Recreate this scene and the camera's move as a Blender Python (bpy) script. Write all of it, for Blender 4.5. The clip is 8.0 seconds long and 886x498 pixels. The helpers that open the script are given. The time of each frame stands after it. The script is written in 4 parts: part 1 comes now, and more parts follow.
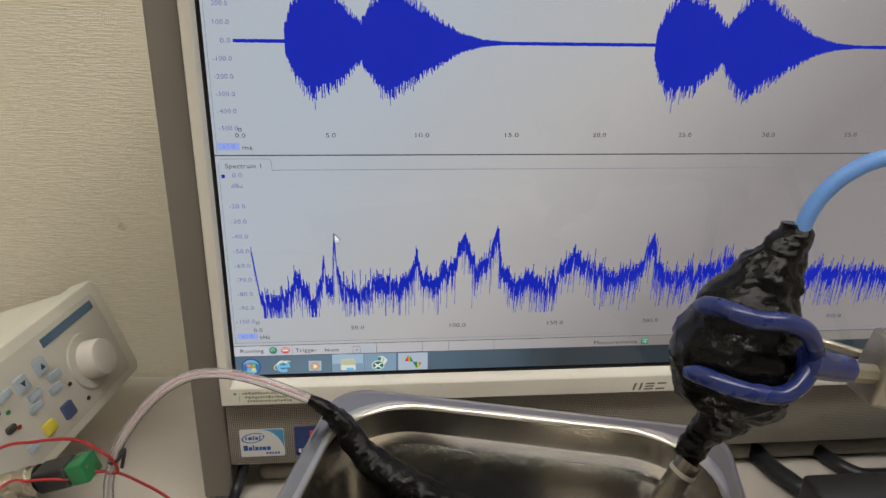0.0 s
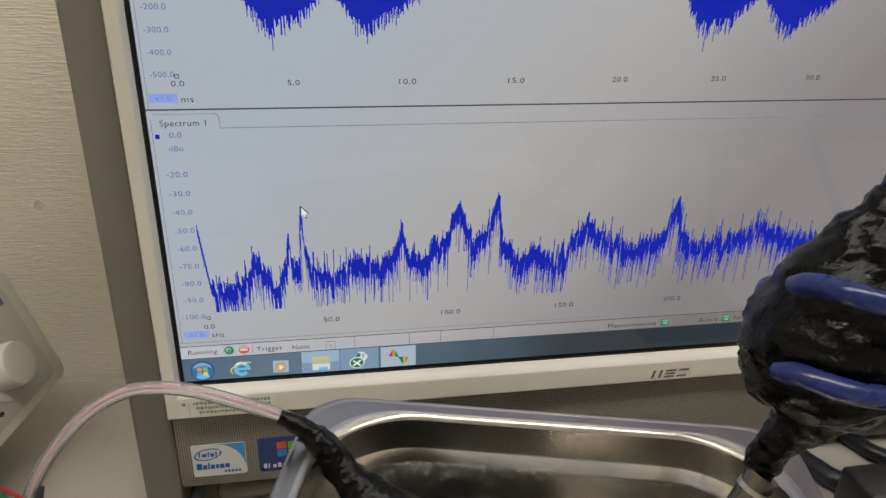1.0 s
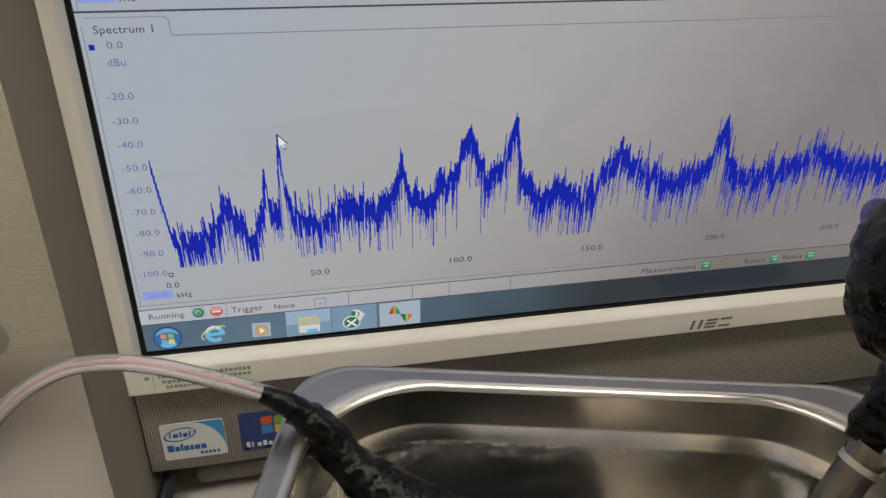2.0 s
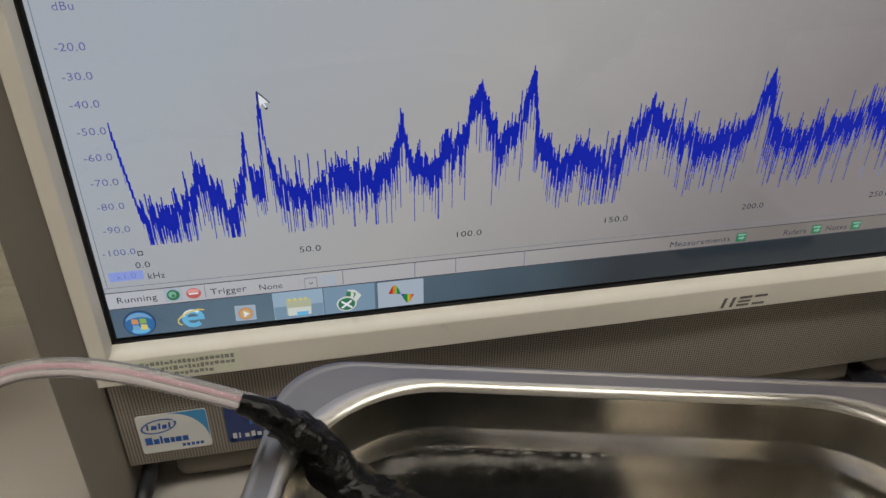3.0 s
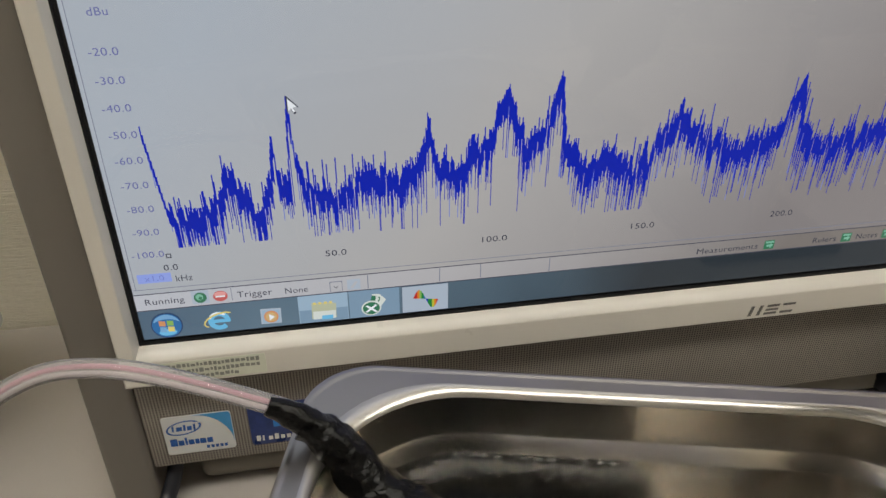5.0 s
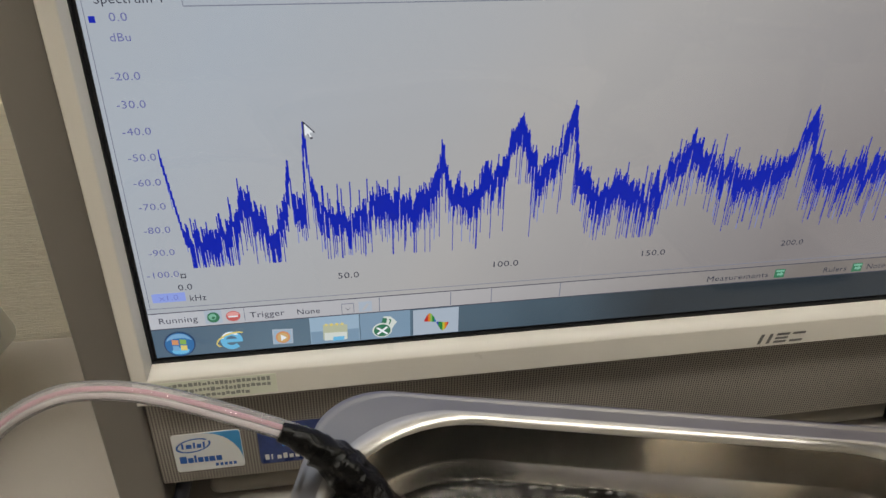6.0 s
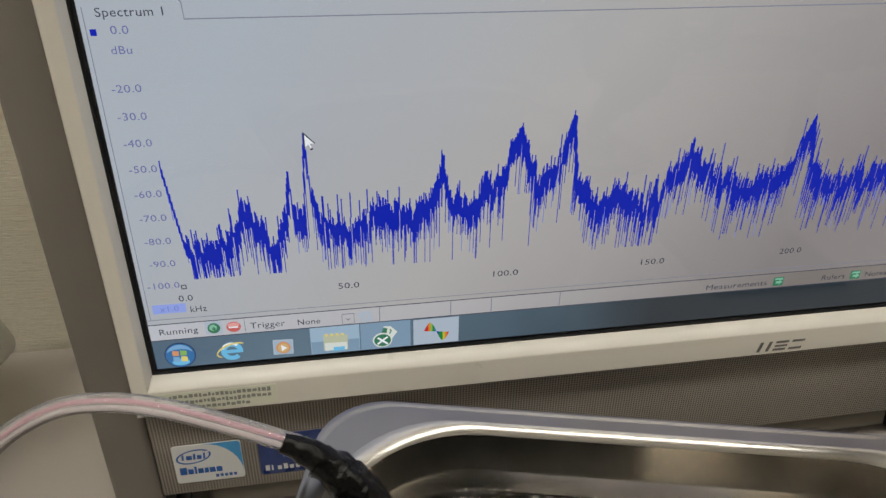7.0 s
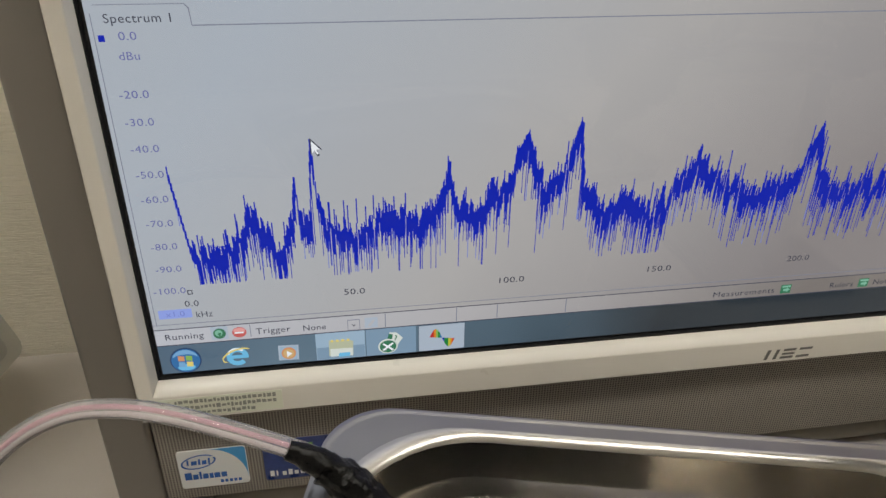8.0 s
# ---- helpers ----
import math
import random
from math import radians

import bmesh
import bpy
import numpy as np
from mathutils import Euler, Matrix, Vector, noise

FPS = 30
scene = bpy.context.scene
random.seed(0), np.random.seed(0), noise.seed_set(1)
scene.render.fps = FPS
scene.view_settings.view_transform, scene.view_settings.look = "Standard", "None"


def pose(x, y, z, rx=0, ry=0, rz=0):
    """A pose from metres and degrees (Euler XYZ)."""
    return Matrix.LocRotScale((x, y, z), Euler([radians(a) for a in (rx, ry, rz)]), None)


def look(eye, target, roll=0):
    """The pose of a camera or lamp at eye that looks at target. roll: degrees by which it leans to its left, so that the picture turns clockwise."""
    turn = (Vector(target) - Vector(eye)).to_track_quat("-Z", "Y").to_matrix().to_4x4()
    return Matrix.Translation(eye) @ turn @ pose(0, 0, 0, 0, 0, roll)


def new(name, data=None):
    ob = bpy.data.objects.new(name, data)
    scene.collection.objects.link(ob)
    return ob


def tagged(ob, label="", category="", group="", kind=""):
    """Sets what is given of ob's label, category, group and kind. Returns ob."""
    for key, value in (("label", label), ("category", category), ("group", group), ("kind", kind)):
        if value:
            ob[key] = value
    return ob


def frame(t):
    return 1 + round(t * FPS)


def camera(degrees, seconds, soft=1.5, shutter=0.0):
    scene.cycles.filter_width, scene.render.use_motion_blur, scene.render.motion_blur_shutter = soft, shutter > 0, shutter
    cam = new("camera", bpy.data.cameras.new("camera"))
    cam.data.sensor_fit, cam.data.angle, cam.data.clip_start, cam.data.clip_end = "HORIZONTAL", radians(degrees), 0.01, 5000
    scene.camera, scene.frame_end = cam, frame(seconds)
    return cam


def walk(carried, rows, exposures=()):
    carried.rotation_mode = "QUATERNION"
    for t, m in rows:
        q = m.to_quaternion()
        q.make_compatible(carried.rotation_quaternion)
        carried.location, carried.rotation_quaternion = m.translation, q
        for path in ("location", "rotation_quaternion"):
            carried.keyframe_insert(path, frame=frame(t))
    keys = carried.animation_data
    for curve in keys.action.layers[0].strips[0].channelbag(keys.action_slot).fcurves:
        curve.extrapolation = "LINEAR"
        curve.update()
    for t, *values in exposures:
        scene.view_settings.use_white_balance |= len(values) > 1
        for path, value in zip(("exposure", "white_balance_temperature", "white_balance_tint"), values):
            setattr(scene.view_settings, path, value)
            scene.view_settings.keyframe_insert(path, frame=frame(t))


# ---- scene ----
cam = camera(63.25, 8.0)
PATH = [
    (0, (0.0775, -0.3385, 0.2082), (0.2596, 1.5113, -0.5302), 1.19),
    (0.5, (0.0686, -0.2978, 0.1944), (0.3241, 1.5327, -0.5697), 1.20),
    (1, (0.0659, -0.2787, 0.1841), (0.3847, 1.5256, -0.6176), 1.34),
    (1.5, (0.0619, -0.2587, 0.1685), (0.4150, 1.5176, -0.6800), 0.85),
    (3, (0.0668, -0.2037, 0.1483), (0.4264, 1.4768, -0.8749), 0.54),
    (3.5, (0.0663, -0.2037, 0.1474), (0.4056, 1.4717, -0.8909), 0.31),
    (4, (0.0654, -0.2043, 0.1474), (0.3843, 1.4803, -0.8824), 0.01),
    (4.5, (0.0650, -0.2038, 0.1468), (0.3837, 1.4858, -0.8748), -0.04),
    (6, (0.0629, -0.2024, 0.1525), (0.3585, 1.5146, -0.8295), 0.84),
    (6.5, (0.0624, -0.2026, 0.1527), (0.3632, 1.5211, -0.8160), 0.78),
    (7, (0.0621, -0.2026, 0.1533), (0.3656, 1.5243, -0.8088), 0.68),
    (7.5, (0.0623, -0.2015, 0.1537), (0.3592, 1.5274, -0.8071), 0.57),
    (8, (0.0619, -0.2019, 0.1537), (0.3523, 1.5329, -0.7983), 0.68),
]
# ---- the camera and its way ----
S = 0.0785          # height of the lower edge of the display above the desk
walk(cam, [(t, look((e[0], e[1], e[2] + S), (a[0], a[1], a[2] + S), r)) for t, e, a, r in PATH],
     exposures=[(0.0, 0.06), (1.0, 0.0), (1.7, -0.05), (3.0, -0.2), (3.6, -0.2), (4.0, -0.13), (4.5, -0.07), (6.0, -0.06), (8.0, -0.04)])

# ---- world and lamps ----
world = bpy.data.worlds.new("world")
world.use_nodes = True
world.node_tree.nodes["Background"].inputs[0].default_value = (0.75, 0.82, 0.9, 1)
world.node_tree.nodes["Background"].inputs[1].default_value = 0.05
scene.world = world
LAMP = 11.5          # brightness of the ceiling lamps
GLOW = 1.0          # brightness of the display


# ---- materials ----
def lin(c):
    return tuple((v / 255 / 12.92) if v < 10 else ((v / 255 + 0.055) / 1.055) ** 2.4 for v in c)


def mat(name, color, rough=0.5, metal=0.0, scale=60.0, vary=0.12, bump=0.0, fine=900.0, stretch=(1, 1, 1), spec=0.5, coat=0.0):
    """A surface with stains at one scale and grain at another."""
    m = bpy.data.materials.new(name)
    m.use_nodes = True
    nt = m.node_tree
    b = nt.nodes["Principled BSDF"]
    tc = nt.nodes.new("ShaderNodeTexCoord")
    mp = nt.nodes.new("ShaderNodeMapping")
    mp.inputs["Scale"].default_value = stretch
    nt.links.new(tc.outputs["Object"], mp.inputs[0])
    n1, n2 = nt.nodes.new("ShaderNodeTexNoise"), nt.nodes.new("ShaderNodeTexNoise")
    n1.inputs["Scale"].default_value, n2.inputs["Scale"].default_value = scale, fine
    n1.inputs["Detail"].default_value, n2.inputs["Detail"].default_value = 5, 3
    for n in (n1, n2):
        nt.links.new(mp.outputs[0], n.inputs["Vector"])
    add = nt.nodes.new("ShaderNodeMath")
    add.operation = "MULTIPLY_ADD"
    add.inputs[1].default_value = 0.35
    nt.links.new(n2.outputs["Fac"], add.inputs[0])
    nt.links.new(n1.outputs["Fac"], add.inputs[2])
    ramp = nt.nodes.new("ShaderNodeMapRange")
    ramp.inputs["From Min"].default_value, ramp.inputs["From Max"].default_value = 0.35, 1.0
    ramp.inputs["To Min"].default_value, ramp.inputs["To Max"].default_value = 1 - vary, 1 + vary
    nt.links.new(add.outputs[0], ramp.inputs[0])
    mul = nt.nodes.new("ShaderNodeVectorMath")
    mul.operation = "SCALE"
    mul.inputs[0].default_value = color
    nt.links.new(ramp.outputs[0], mul.inputs["Scale"])
    nt.links.new(mul.outputs[0], b.inputs["Base Color"])
    rr = nt.nodes.new("ShaderNodeMapRange")
    rr.inputs["From Min"].default_value, rr.inputs["From Max"].default_value = 0.3, 0.7
    rr.inputs["To Min"].default_value, rr.inputs["To Max"].default_value = rough * 0.85, min(1, rough * 1.15)
    nt.links.new(n1.outputs["Fac"], rr.inputs[0])
    nt.links.new(rr.outputs[0], b.inputs["Roughness"])
    b.inputs["Metallic"].default_value = metal
    b.inputs["Specular IOR Level"].default_value = spec
    b.inputs["Coat Weight"].default_value = coat
    b.inputs["Coat Roughness"].default_value = 0.08
    if bump:
        bp = nt.nodes.new("ShaderNodeBump")
        bp.inputs["Strength"].default_value, bp.inputs["Distance"].default_value = min(1, bump), 0.0006
        nt.links.new(add.outputs[0], bp.inputs["Height"])
        nt.links.new(bp.outputs[0], b.inputs["Normal"])
    return m


def glow(name, rgb, strength=1.0, drift=0.0, rgb2=None, x0=0.0, x1=0.45, gloss=True, rgb3=None):
    """Lit display area under glossy glass: what it gives off, plus painted view-angle dimming."""
    m = bpy.data.materials.new(name)
    m.use_nodes = True
    nt = m.node_tree
    b = nt.nodes["Principled BSDF"]
    b.inputs["Base Color"].default_value = (0.01, 0.01, 0.012, 1)
    b.inputs["Roughness"].default_value = 0.07
    b.inputs["Specular IOR Level"].default_value = 0.45 if gloss else 0.1
    b.inputs["Emission Color"].default_value = (*lin(rgb), 1)
    b.inputs["Emission Strength"].default_value = strength * GLOW
    # ramp towards lower right: viewing-angle dimming painted into the emission, fixed in place
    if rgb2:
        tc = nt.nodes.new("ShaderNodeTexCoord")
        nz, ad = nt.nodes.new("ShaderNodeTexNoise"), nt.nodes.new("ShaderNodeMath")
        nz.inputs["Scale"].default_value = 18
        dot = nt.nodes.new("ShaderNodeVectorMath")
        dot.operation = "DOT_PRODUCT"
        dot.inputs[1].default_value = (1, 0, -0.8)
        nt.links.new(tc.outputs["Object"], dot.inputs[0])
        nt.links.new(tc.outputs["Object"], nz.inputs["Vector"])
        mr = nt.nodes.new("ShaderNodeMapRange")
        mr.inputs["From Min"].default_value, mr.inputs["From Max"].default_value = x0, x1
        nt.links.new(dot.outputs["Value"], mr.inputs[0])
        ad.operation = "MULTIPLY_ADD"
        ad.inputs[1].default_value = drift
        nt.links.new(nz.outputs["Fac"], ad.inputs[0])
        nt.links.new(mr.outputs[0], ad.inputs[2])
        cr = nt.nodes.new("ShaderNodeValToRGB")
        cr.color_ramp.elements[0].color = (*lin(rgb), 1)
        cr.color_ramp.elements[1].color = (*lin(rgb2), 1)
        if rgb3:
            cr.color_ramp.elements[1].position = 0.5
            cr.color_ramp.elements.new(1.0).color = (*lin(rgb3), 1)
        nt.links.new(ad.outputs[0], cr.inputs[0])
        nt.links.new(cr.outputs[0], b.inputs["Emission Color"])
    return m


def perforated(name, color):
    """A grey sheet with a fine square grid of small dark holes, and a plain end."""
    m = mat(name, color, 0.55, 0.0, 40, 0.06, 0.1)
    nt = m.node_tree
    b = nt.nodes["Principled BSDF"]
    old = b.inputs["Base Color"].links[0].from_socket
    tc = nt.nodes.new("ShaderNodeTexCoord")
    sc = nt.nodes.new("ShaderNodeVectorMath")
    sc.operation = "SCALE"
    sc.inputs["Scale"].default_value = 1 / 0.00108
    nt.links.new(tc.outputs["Object"], sc.inputs[0])
    fr = nt.nodes.new("ShaderNodeVectorMath")
    fr.operation = "FRACTION"
    nt.links.new(sc.outputs[0], fr.inputs[0])
    sub = nt.nodes.new("ShaderNodeVectorMath")
    sub.operation = "SUBTRACT"
    sub.inputs[1].default_value = (0.5, 0.5, 0.5)
    nt.links.new(fr.outputs[0], sub.inputs[0])
    flat = nt.nodes.new("ShaderNodeVectorMath")
    flat.operation = "MULTIPLY"
    flat.inputs[1].default_value = (1, 0, 1)
    nt.links.new(sub.outputs[0], flat.inputs[0])
    ln = nt.nodes.new("ShaderNodeVectorMath")
    ln.operation = "LENGTH"
    nt.links.new(flat.outputs[0], ln.inputs[0])
    hole = nt.nodes.new("ShaderNodeMapRange")
    hole.inputs["From Min"].default_value, hole.inputs["From Max"].default_value = 0.25, 0.34
    nt.links.new(ln.outputs["Value"], hole.inputs[0])
    sp = nt.nodes.new("ShaderNodeSeparateXYZ")
    nt.links.new(tc.outputs["Object"], sp.inputs[0])
    end = nt.nodes.new("ShaderNodeMath")
    end.operation = "GREATER_THAN"
    end.inputs[1].default_value = 0.40
    nt.links.new(sp.outputs["X"], end.inputs[0])
    mx = nt.nodes.new("ShaderNodeMath")
    mx.operation = "MAXIMUM"
    nt.links.new(hole.outputs[0], mx.inputs[0])
    nt.links.new(end.outputs[0], mx.inputs[1])
    mix = nt.nodes.new("ShaderNodeMix")
    mix.data_type = "RGBA"
    mix.inputs[6].default_value = (0.012, 0.011, 0.01, 1)
    nt.links.new(mx.outputs[0], mix.inputs[0])
    nt.links.new(old, mix.inputs[7])
    nt.links.new(mix.outputs[2], b.inputs["Base Color"])
    return m


def clear(name, tint, ior, rough, milk=0.0, milk_color=(0.8, 0.8, 0.8)):
    """Clear stuff: light goes straight through, gloss by Fresnel, some milkiness."""
    m = bpy.data.materials.new(name)
    m.use_nodes = True
    nt = m.node_tree
    out = nt.nodes["Material Output"]
    nt.nodes.remove(nt.nodes["Principled BSDF"])
    tr, gl, df = nt.nodes.new("ShaderNodeBsdfTransparent"), nt.nodes.new("ShaderNodeBsdfGlossy"), nt.nodes.new("ShaderNodeBsdfDiffuse")
    tr.inputs[0].default_value = (*tint, 1)
    gl.inputs["Roughness"].default_value = rough
    df.inputs[0].default_value = (*milk_color, 1)
    m1, m2, fr = nt.nodes.new("ShaderNodeMixShader"), nt.nodes.new("ShaderNodeMixShader"), nt.nodes.new("ShaderNodeFresnel")
    fr.inputs[0].default_value = ior
    m1.inputs[0].default_value = milk
    nt.links.new(tr.outputs[0], m1.inputs[1])
    nt.links.new(df.outputs[0], m1.inputs[2])
    nt.links.new(fr.outputs[0], m2.inputs[0])
    nt.links.new(m1.outputs[0], m2.inputs[1])
    nt.links.new(gl.outputs[0], m2.inputs[2])
    nt.links.new(m2.outputs[0], out.inputs[0])
    if name == "water":
        nz, bp = nt.nodes.new("ShaderNodeTexNoise"), nt.nodes.new("ShaderNodeBump")
        nz.inputs["Scale"].default_value = 60
        bp.inputs["Strength"].default_value, bp.inputs["Distance"].default_value = 0.08, 0.002
        nt.links.new(nz.outputs["Fac"], bp.inputs["Height"])
        nt.links.new(bp.outputs[0], gl.inputs["Normal"])
    return m


M_WALL = mat("wallpaper", (0.80, 0.75, 0.62), 0.85, 0, 850, 0.05, 1.0, 1700, (0.09, 1, 1))
M_WALL.node_tree.nodes["Bump"].inputs["Distance"].default_value = 0.0013
M_MARK = mat("smudge", (0.69, 0.64, 0.52), 0.9, 0, 500, 0.2)
M_PLAIN = mat("plain_paint", (0.78, 0.75, 0.69), 0.85, 0, 3, 0.05, 0.1)
M_CEIL = mat("ceiling_paint", (0.85, 0.84, 0.81), 0.9, 0, 4, 0.05, 0.1)
M_FLOOR = mat("floor_vinyl", (0.22, 0.21, 0.2), 0.5, 0, 6, 0.15, 0.1)
M_DESK = mat("desk_laminate", (0.47, 0.435, 0.40), 0.42, 0, 25, 0.04, 0.06, 1500)
M_WHITE = mat("white_plastic", (0.68, 0.65, 0.59), 0.32, 0, 20, 0.03, 0.03, 2500)
M_RAIL = mat("grey_plastic", (0.175, 0.160, 0.140), 0.42, 0, 30, 0.05, 0.12, 3500)
M_PERF = perforated("perforated_sheet", (0.27, 0.245, 0.213))
M_BLACK = mat("black_plastic", (0.018, 0.018, 0.02), 0.4, 0, 60, 0.2, 0.1)
M_GASKET = mat("black_gasket", (0.008, 0.008, 0.009), 0.5, 0, 60, 0.2)
M_STEEL = mat("stainless_steel", (0.60, 0.58, 0.55), 0.33, 1.0, 25, 0.05, 0.0)
M_BASIN = mat("brushed_steel", (0.88, 0.84, 0.78), 0.20, 1.0, 25, 0.06)
M_SATIN = mat("satin_steel", (0.43, 0.41, 0.39), 0.35, 1.0, 45, 0.10, 0.05, 2500)
M_DARK = mat("dark_steel", (0.20, 0.185, 0.165), 0.22, 1.0, 60, 0.2, 0.05, 900)
M_PUTTY = mat("black_putty", (0.003, 0.003, 0.003), 0.14, 0, 300, 0.3, 0.60, 900, (1, 1, 1), 0.22, 0.0)
M_PUTTY.node_tree.nodes["Bump"].inputs["Distance"].default_value = 0.0012
M_SUNK = mat("wet_black_coating", (0.004, 0.004, 0.004), 0.7, 0, 120, 0.3, 0.0, 520, (1, 1, 1), 0.1)
M_BLUE = mat("blue_vinyl", (0.010, 0.023, 0.145), 0.28, 0, 60, 0.12, 0.05, 900, (1, 1, 1), 0.5, 0.2)
M_SKY = mat("light_blue_rubber", (0.13, 0.30, 0.70), 0.4, 0, 80, 0.06, 0.05)
M_METAL = mat("dull_cast_metal", (0.42, 0.39, 0.33), 0.4, 0.9, 90, 0.2, 0.3)
M_NICKEL = mat("nickel", (0.62, 0.58, 0.48), 0.22, 1.0, 90, 0.15, 0.05)
M_GOLD = mat("gold_plating", (0.85, 0.58, 0.18), 0.25, 1.0, 90, 0.1, 0.05)
M_CASE = mat("cream_case", (0.60, 0.585, 0.52), 0.45, 0, 40, 0.05, 0.12, 2500)
M_FACE = mat("grey_face", (0.50, 0.485, 0.44), 0.5, 0, 40, 0.05, 0.08, 2500)
M_KNOB = mat("knob_grey", (0.58, 0.55, 0.51), 0.45, 0, 40, 0.05, 0.1)
M_KEY = mat("pale_blue_key", (0.36, 0.42, 0.50), 0.5, 0, 60, 0.06)
M_KEYD = mat("dark_blue_key", (0.05, 0.07, 0.16), 0.45, 0, 60, 0.1)
M_YEL = mat("yellow_key", (0.62, 0.53, 0.06), 0.45, 0, 60, 0.1)
M_BAND = mat("blue_band", (0.10, 0.17, 0.27), 0.4, 0, 60, 0.1)
M_INK = mat("dark_ink", (0.03, 0.03, 0.035), 0.6, 0, 60, 0.1)
M_GREY = mat("grey_ink", (0.14, 0.135, 0.125), 0.5, 0, 60, 0.1)
M_PRINT = mat("pale_print", (0.26, 0.27, 0.24), 0.5, 0, 60, 0.1)
M_GREEN = mat("green_plastic", (0.015, 0.19, 0.065), 0.4, 0, 60, 0.1)
M_RED = mat("red_wire", (0.33, 0.012, 0.018), 0.4, 0, 90, 0.1)
M_PINK = mat("pink_wire", (0.50, 0.20, 0.27), 0.5, 0, 90, 0.1)
M_PALE = mat("white_wire", (0.55, 0.50, 0.50), 0.5, 0, 90, 0.1)
M_CABLE = mat("dark_cable", (0.012, 0.013, 0.018), 0.35, 0, 90, 0.2)
M_FOOT = mat("foot_plastic", (0.24, 0.22, 0.19), 0.5, 0, 40, 0.05, 0.1)
M_PAPER = mat("pale_green_label", (0.70, 0.72, 0.60), 0.5, 0, 60, 0.05)
M_STW = mat("sticker_white", (0.64, 0.65, 0.64), 0.3, 0, 60, 0.03)
M_STB = mat("sticker_blue", (0.05, 0.27, 0.55), 0.3, 0, 60, 0.1)
M_STI = mat("sticker_ink", (0.02, 0.10, 0.36), 0.35, 0, 60, 0.1)
M_STN = mat("sticker_navy", (0.015, 0.035, 0.15), 0.3, 0, 160, 0.5)
M_FLAGS = [mat("flag_" + n, c, 0.35, 0, 60, 0.1) for n, c in
           (("red", (0.62, 0.09, 0.02)), ("green", (0.16, 0.38, 0.05)), ("blue", (0.03, 0.22, 0.60)), ("yellow", (0.75, 0.45, 0.03)))]
M_WATER = clear("water", (0.94, 0.93, 0.91), 1.33, 0.03)
M_TUBE = clear("silicone_tube", (0.97, 0.96, 0.97), 1.22, 0.12, 0.27, (0.86, 0.84, 0.86))
M_DROP = clear("droplet", (0.97, 0.97, 0.97), 1.5, 0.04, 0.05)

# the panel's viewing-angle dimming is baked into these ramps, towards lower right
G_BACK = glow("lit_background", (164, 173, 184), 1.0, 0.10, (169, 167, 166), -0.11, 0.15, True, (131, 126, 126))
G_BAR = glow("lit_status_bar", (184, 188, 197), 1.0, 0.1, (172, 170, 172), -0.09, 0.17, True, (122, 116, 112))
# own blue gradient; its dark right end bakes in the same viewing-angle dimming
G_TASK = glow("lit_taskbar", (46, 70, 98), 1.0, 0.35, (92, 114, 130), -0.11, 0.16, True, (42, 50, 56))
G_TASKB = glow("lit_button", (120, 146, 168), 1.0)
G_TASKW = glow("lit_active_button", (164, 176, 190), 1.0)
G_WAVE = glow("lit_blue_trace", (14, 34, 168), 1.0, 0, None, 0, 1, False)
G_PALE = glow("lit_pale_trace", (118, 130, 196), 1.0, 0, None, 0, 1, False)
G_LINE = glow("lit_dark_line", (70, 72, 84), 1.0, 0, None, 0, 1, False)
G_THIN = glow("lit_grey_line", (122, 126, 140), 1.0, 0, None, 0, 1, False)
G_TEXT = glow("lit_text", (60, 62, 74), 1.0, 0, None, 0, 1, False)
G_AXIS = glow("lit_axis_text", (104, 108, 158), 1.0, 0, None, 0, 1, False)
G_BOX = glow("lit_blue_field", (136, 154, 220), 1.0)
G_GREEN = glow("lit_green", (52, 112, 82), 1.0)
G_RED = glow("lit_red", (188, 92, 90), 1.0)
G_WHITE = glow("lit_white", (226, 230, 234), 1.0)
G_CYAN = glow("lit_cyan", (104, 178, 216), 1.0)
G_GOLD = glow("lit_gold", (214, 196, 110), 1.0)
G_ORANGE = glow("lit_orange", (200, 140, 96), 1.0)
G_FOLD = glow("lit_folder", (176, 180, 154), 1.0)
G_ORB = glow("lit_orb", (44, 104, 160), 1.0)
G_VIVID = [glow("lit_vivid_" + n, c, 1.0) for n, c in (("red", (176, 44, 40)), ("orange", (204, 120, 40)), ("green", (30, 120, 56)))]
G_ORBD = glow("lit_orb_edge", (36, 60, 96), 1.0)
G_ORBL = glow("lit_orb_gloss", (112, 160, 200), 1.0)
G_MINT = glow("lit_mint", (120, 176, 152), 1.0)
G_ROSE = glow("lit_rose", (214, 150, 146), 1.0)
G_LEAF = glow("lit_leaf_green", (128, 170, 84), 1.0)
G_LIME = glow("lit_yellow_green", (176, 178, 56), 1.0)
G_AMBER = glow("lit_amber", (196, 164, 112), 1.0)
G_BLUEW = glow("lit_pale_blue", (148, 172, 192), 1.0)
G_PAPER = glow("lit_paper", (204, 210, 204), 1.0)
G_TASKE = glow("lit_button_edge", (72, 88, 104), 1.0)
M_LAMP = bpy.data.materials.new("lamp_diffuser")
M_LAMP.use_nodes = True
M_LAMP.node_tree.nodes["Principled BSDF"].inputs["Emission Color"].default_value = (1.0, 0.95, 0.86, 1)
M_LAMP.node_tree.nodes["Principled BSDF"].inputs["Emission Strength"].default_value = LAMP


# ---- building helpers ----
def finish(name, bm, material, angle=35):
    me = bpy.data.meshes.new(name)
    bm.normal_update()
    bm.to_mesh(me)
    bm.free()
    me.materials.append(material)
    for p in me.polygons:
        p.use_smooth = True
    me.set_sharp_from_angle(angle=radians(angle))
    return me


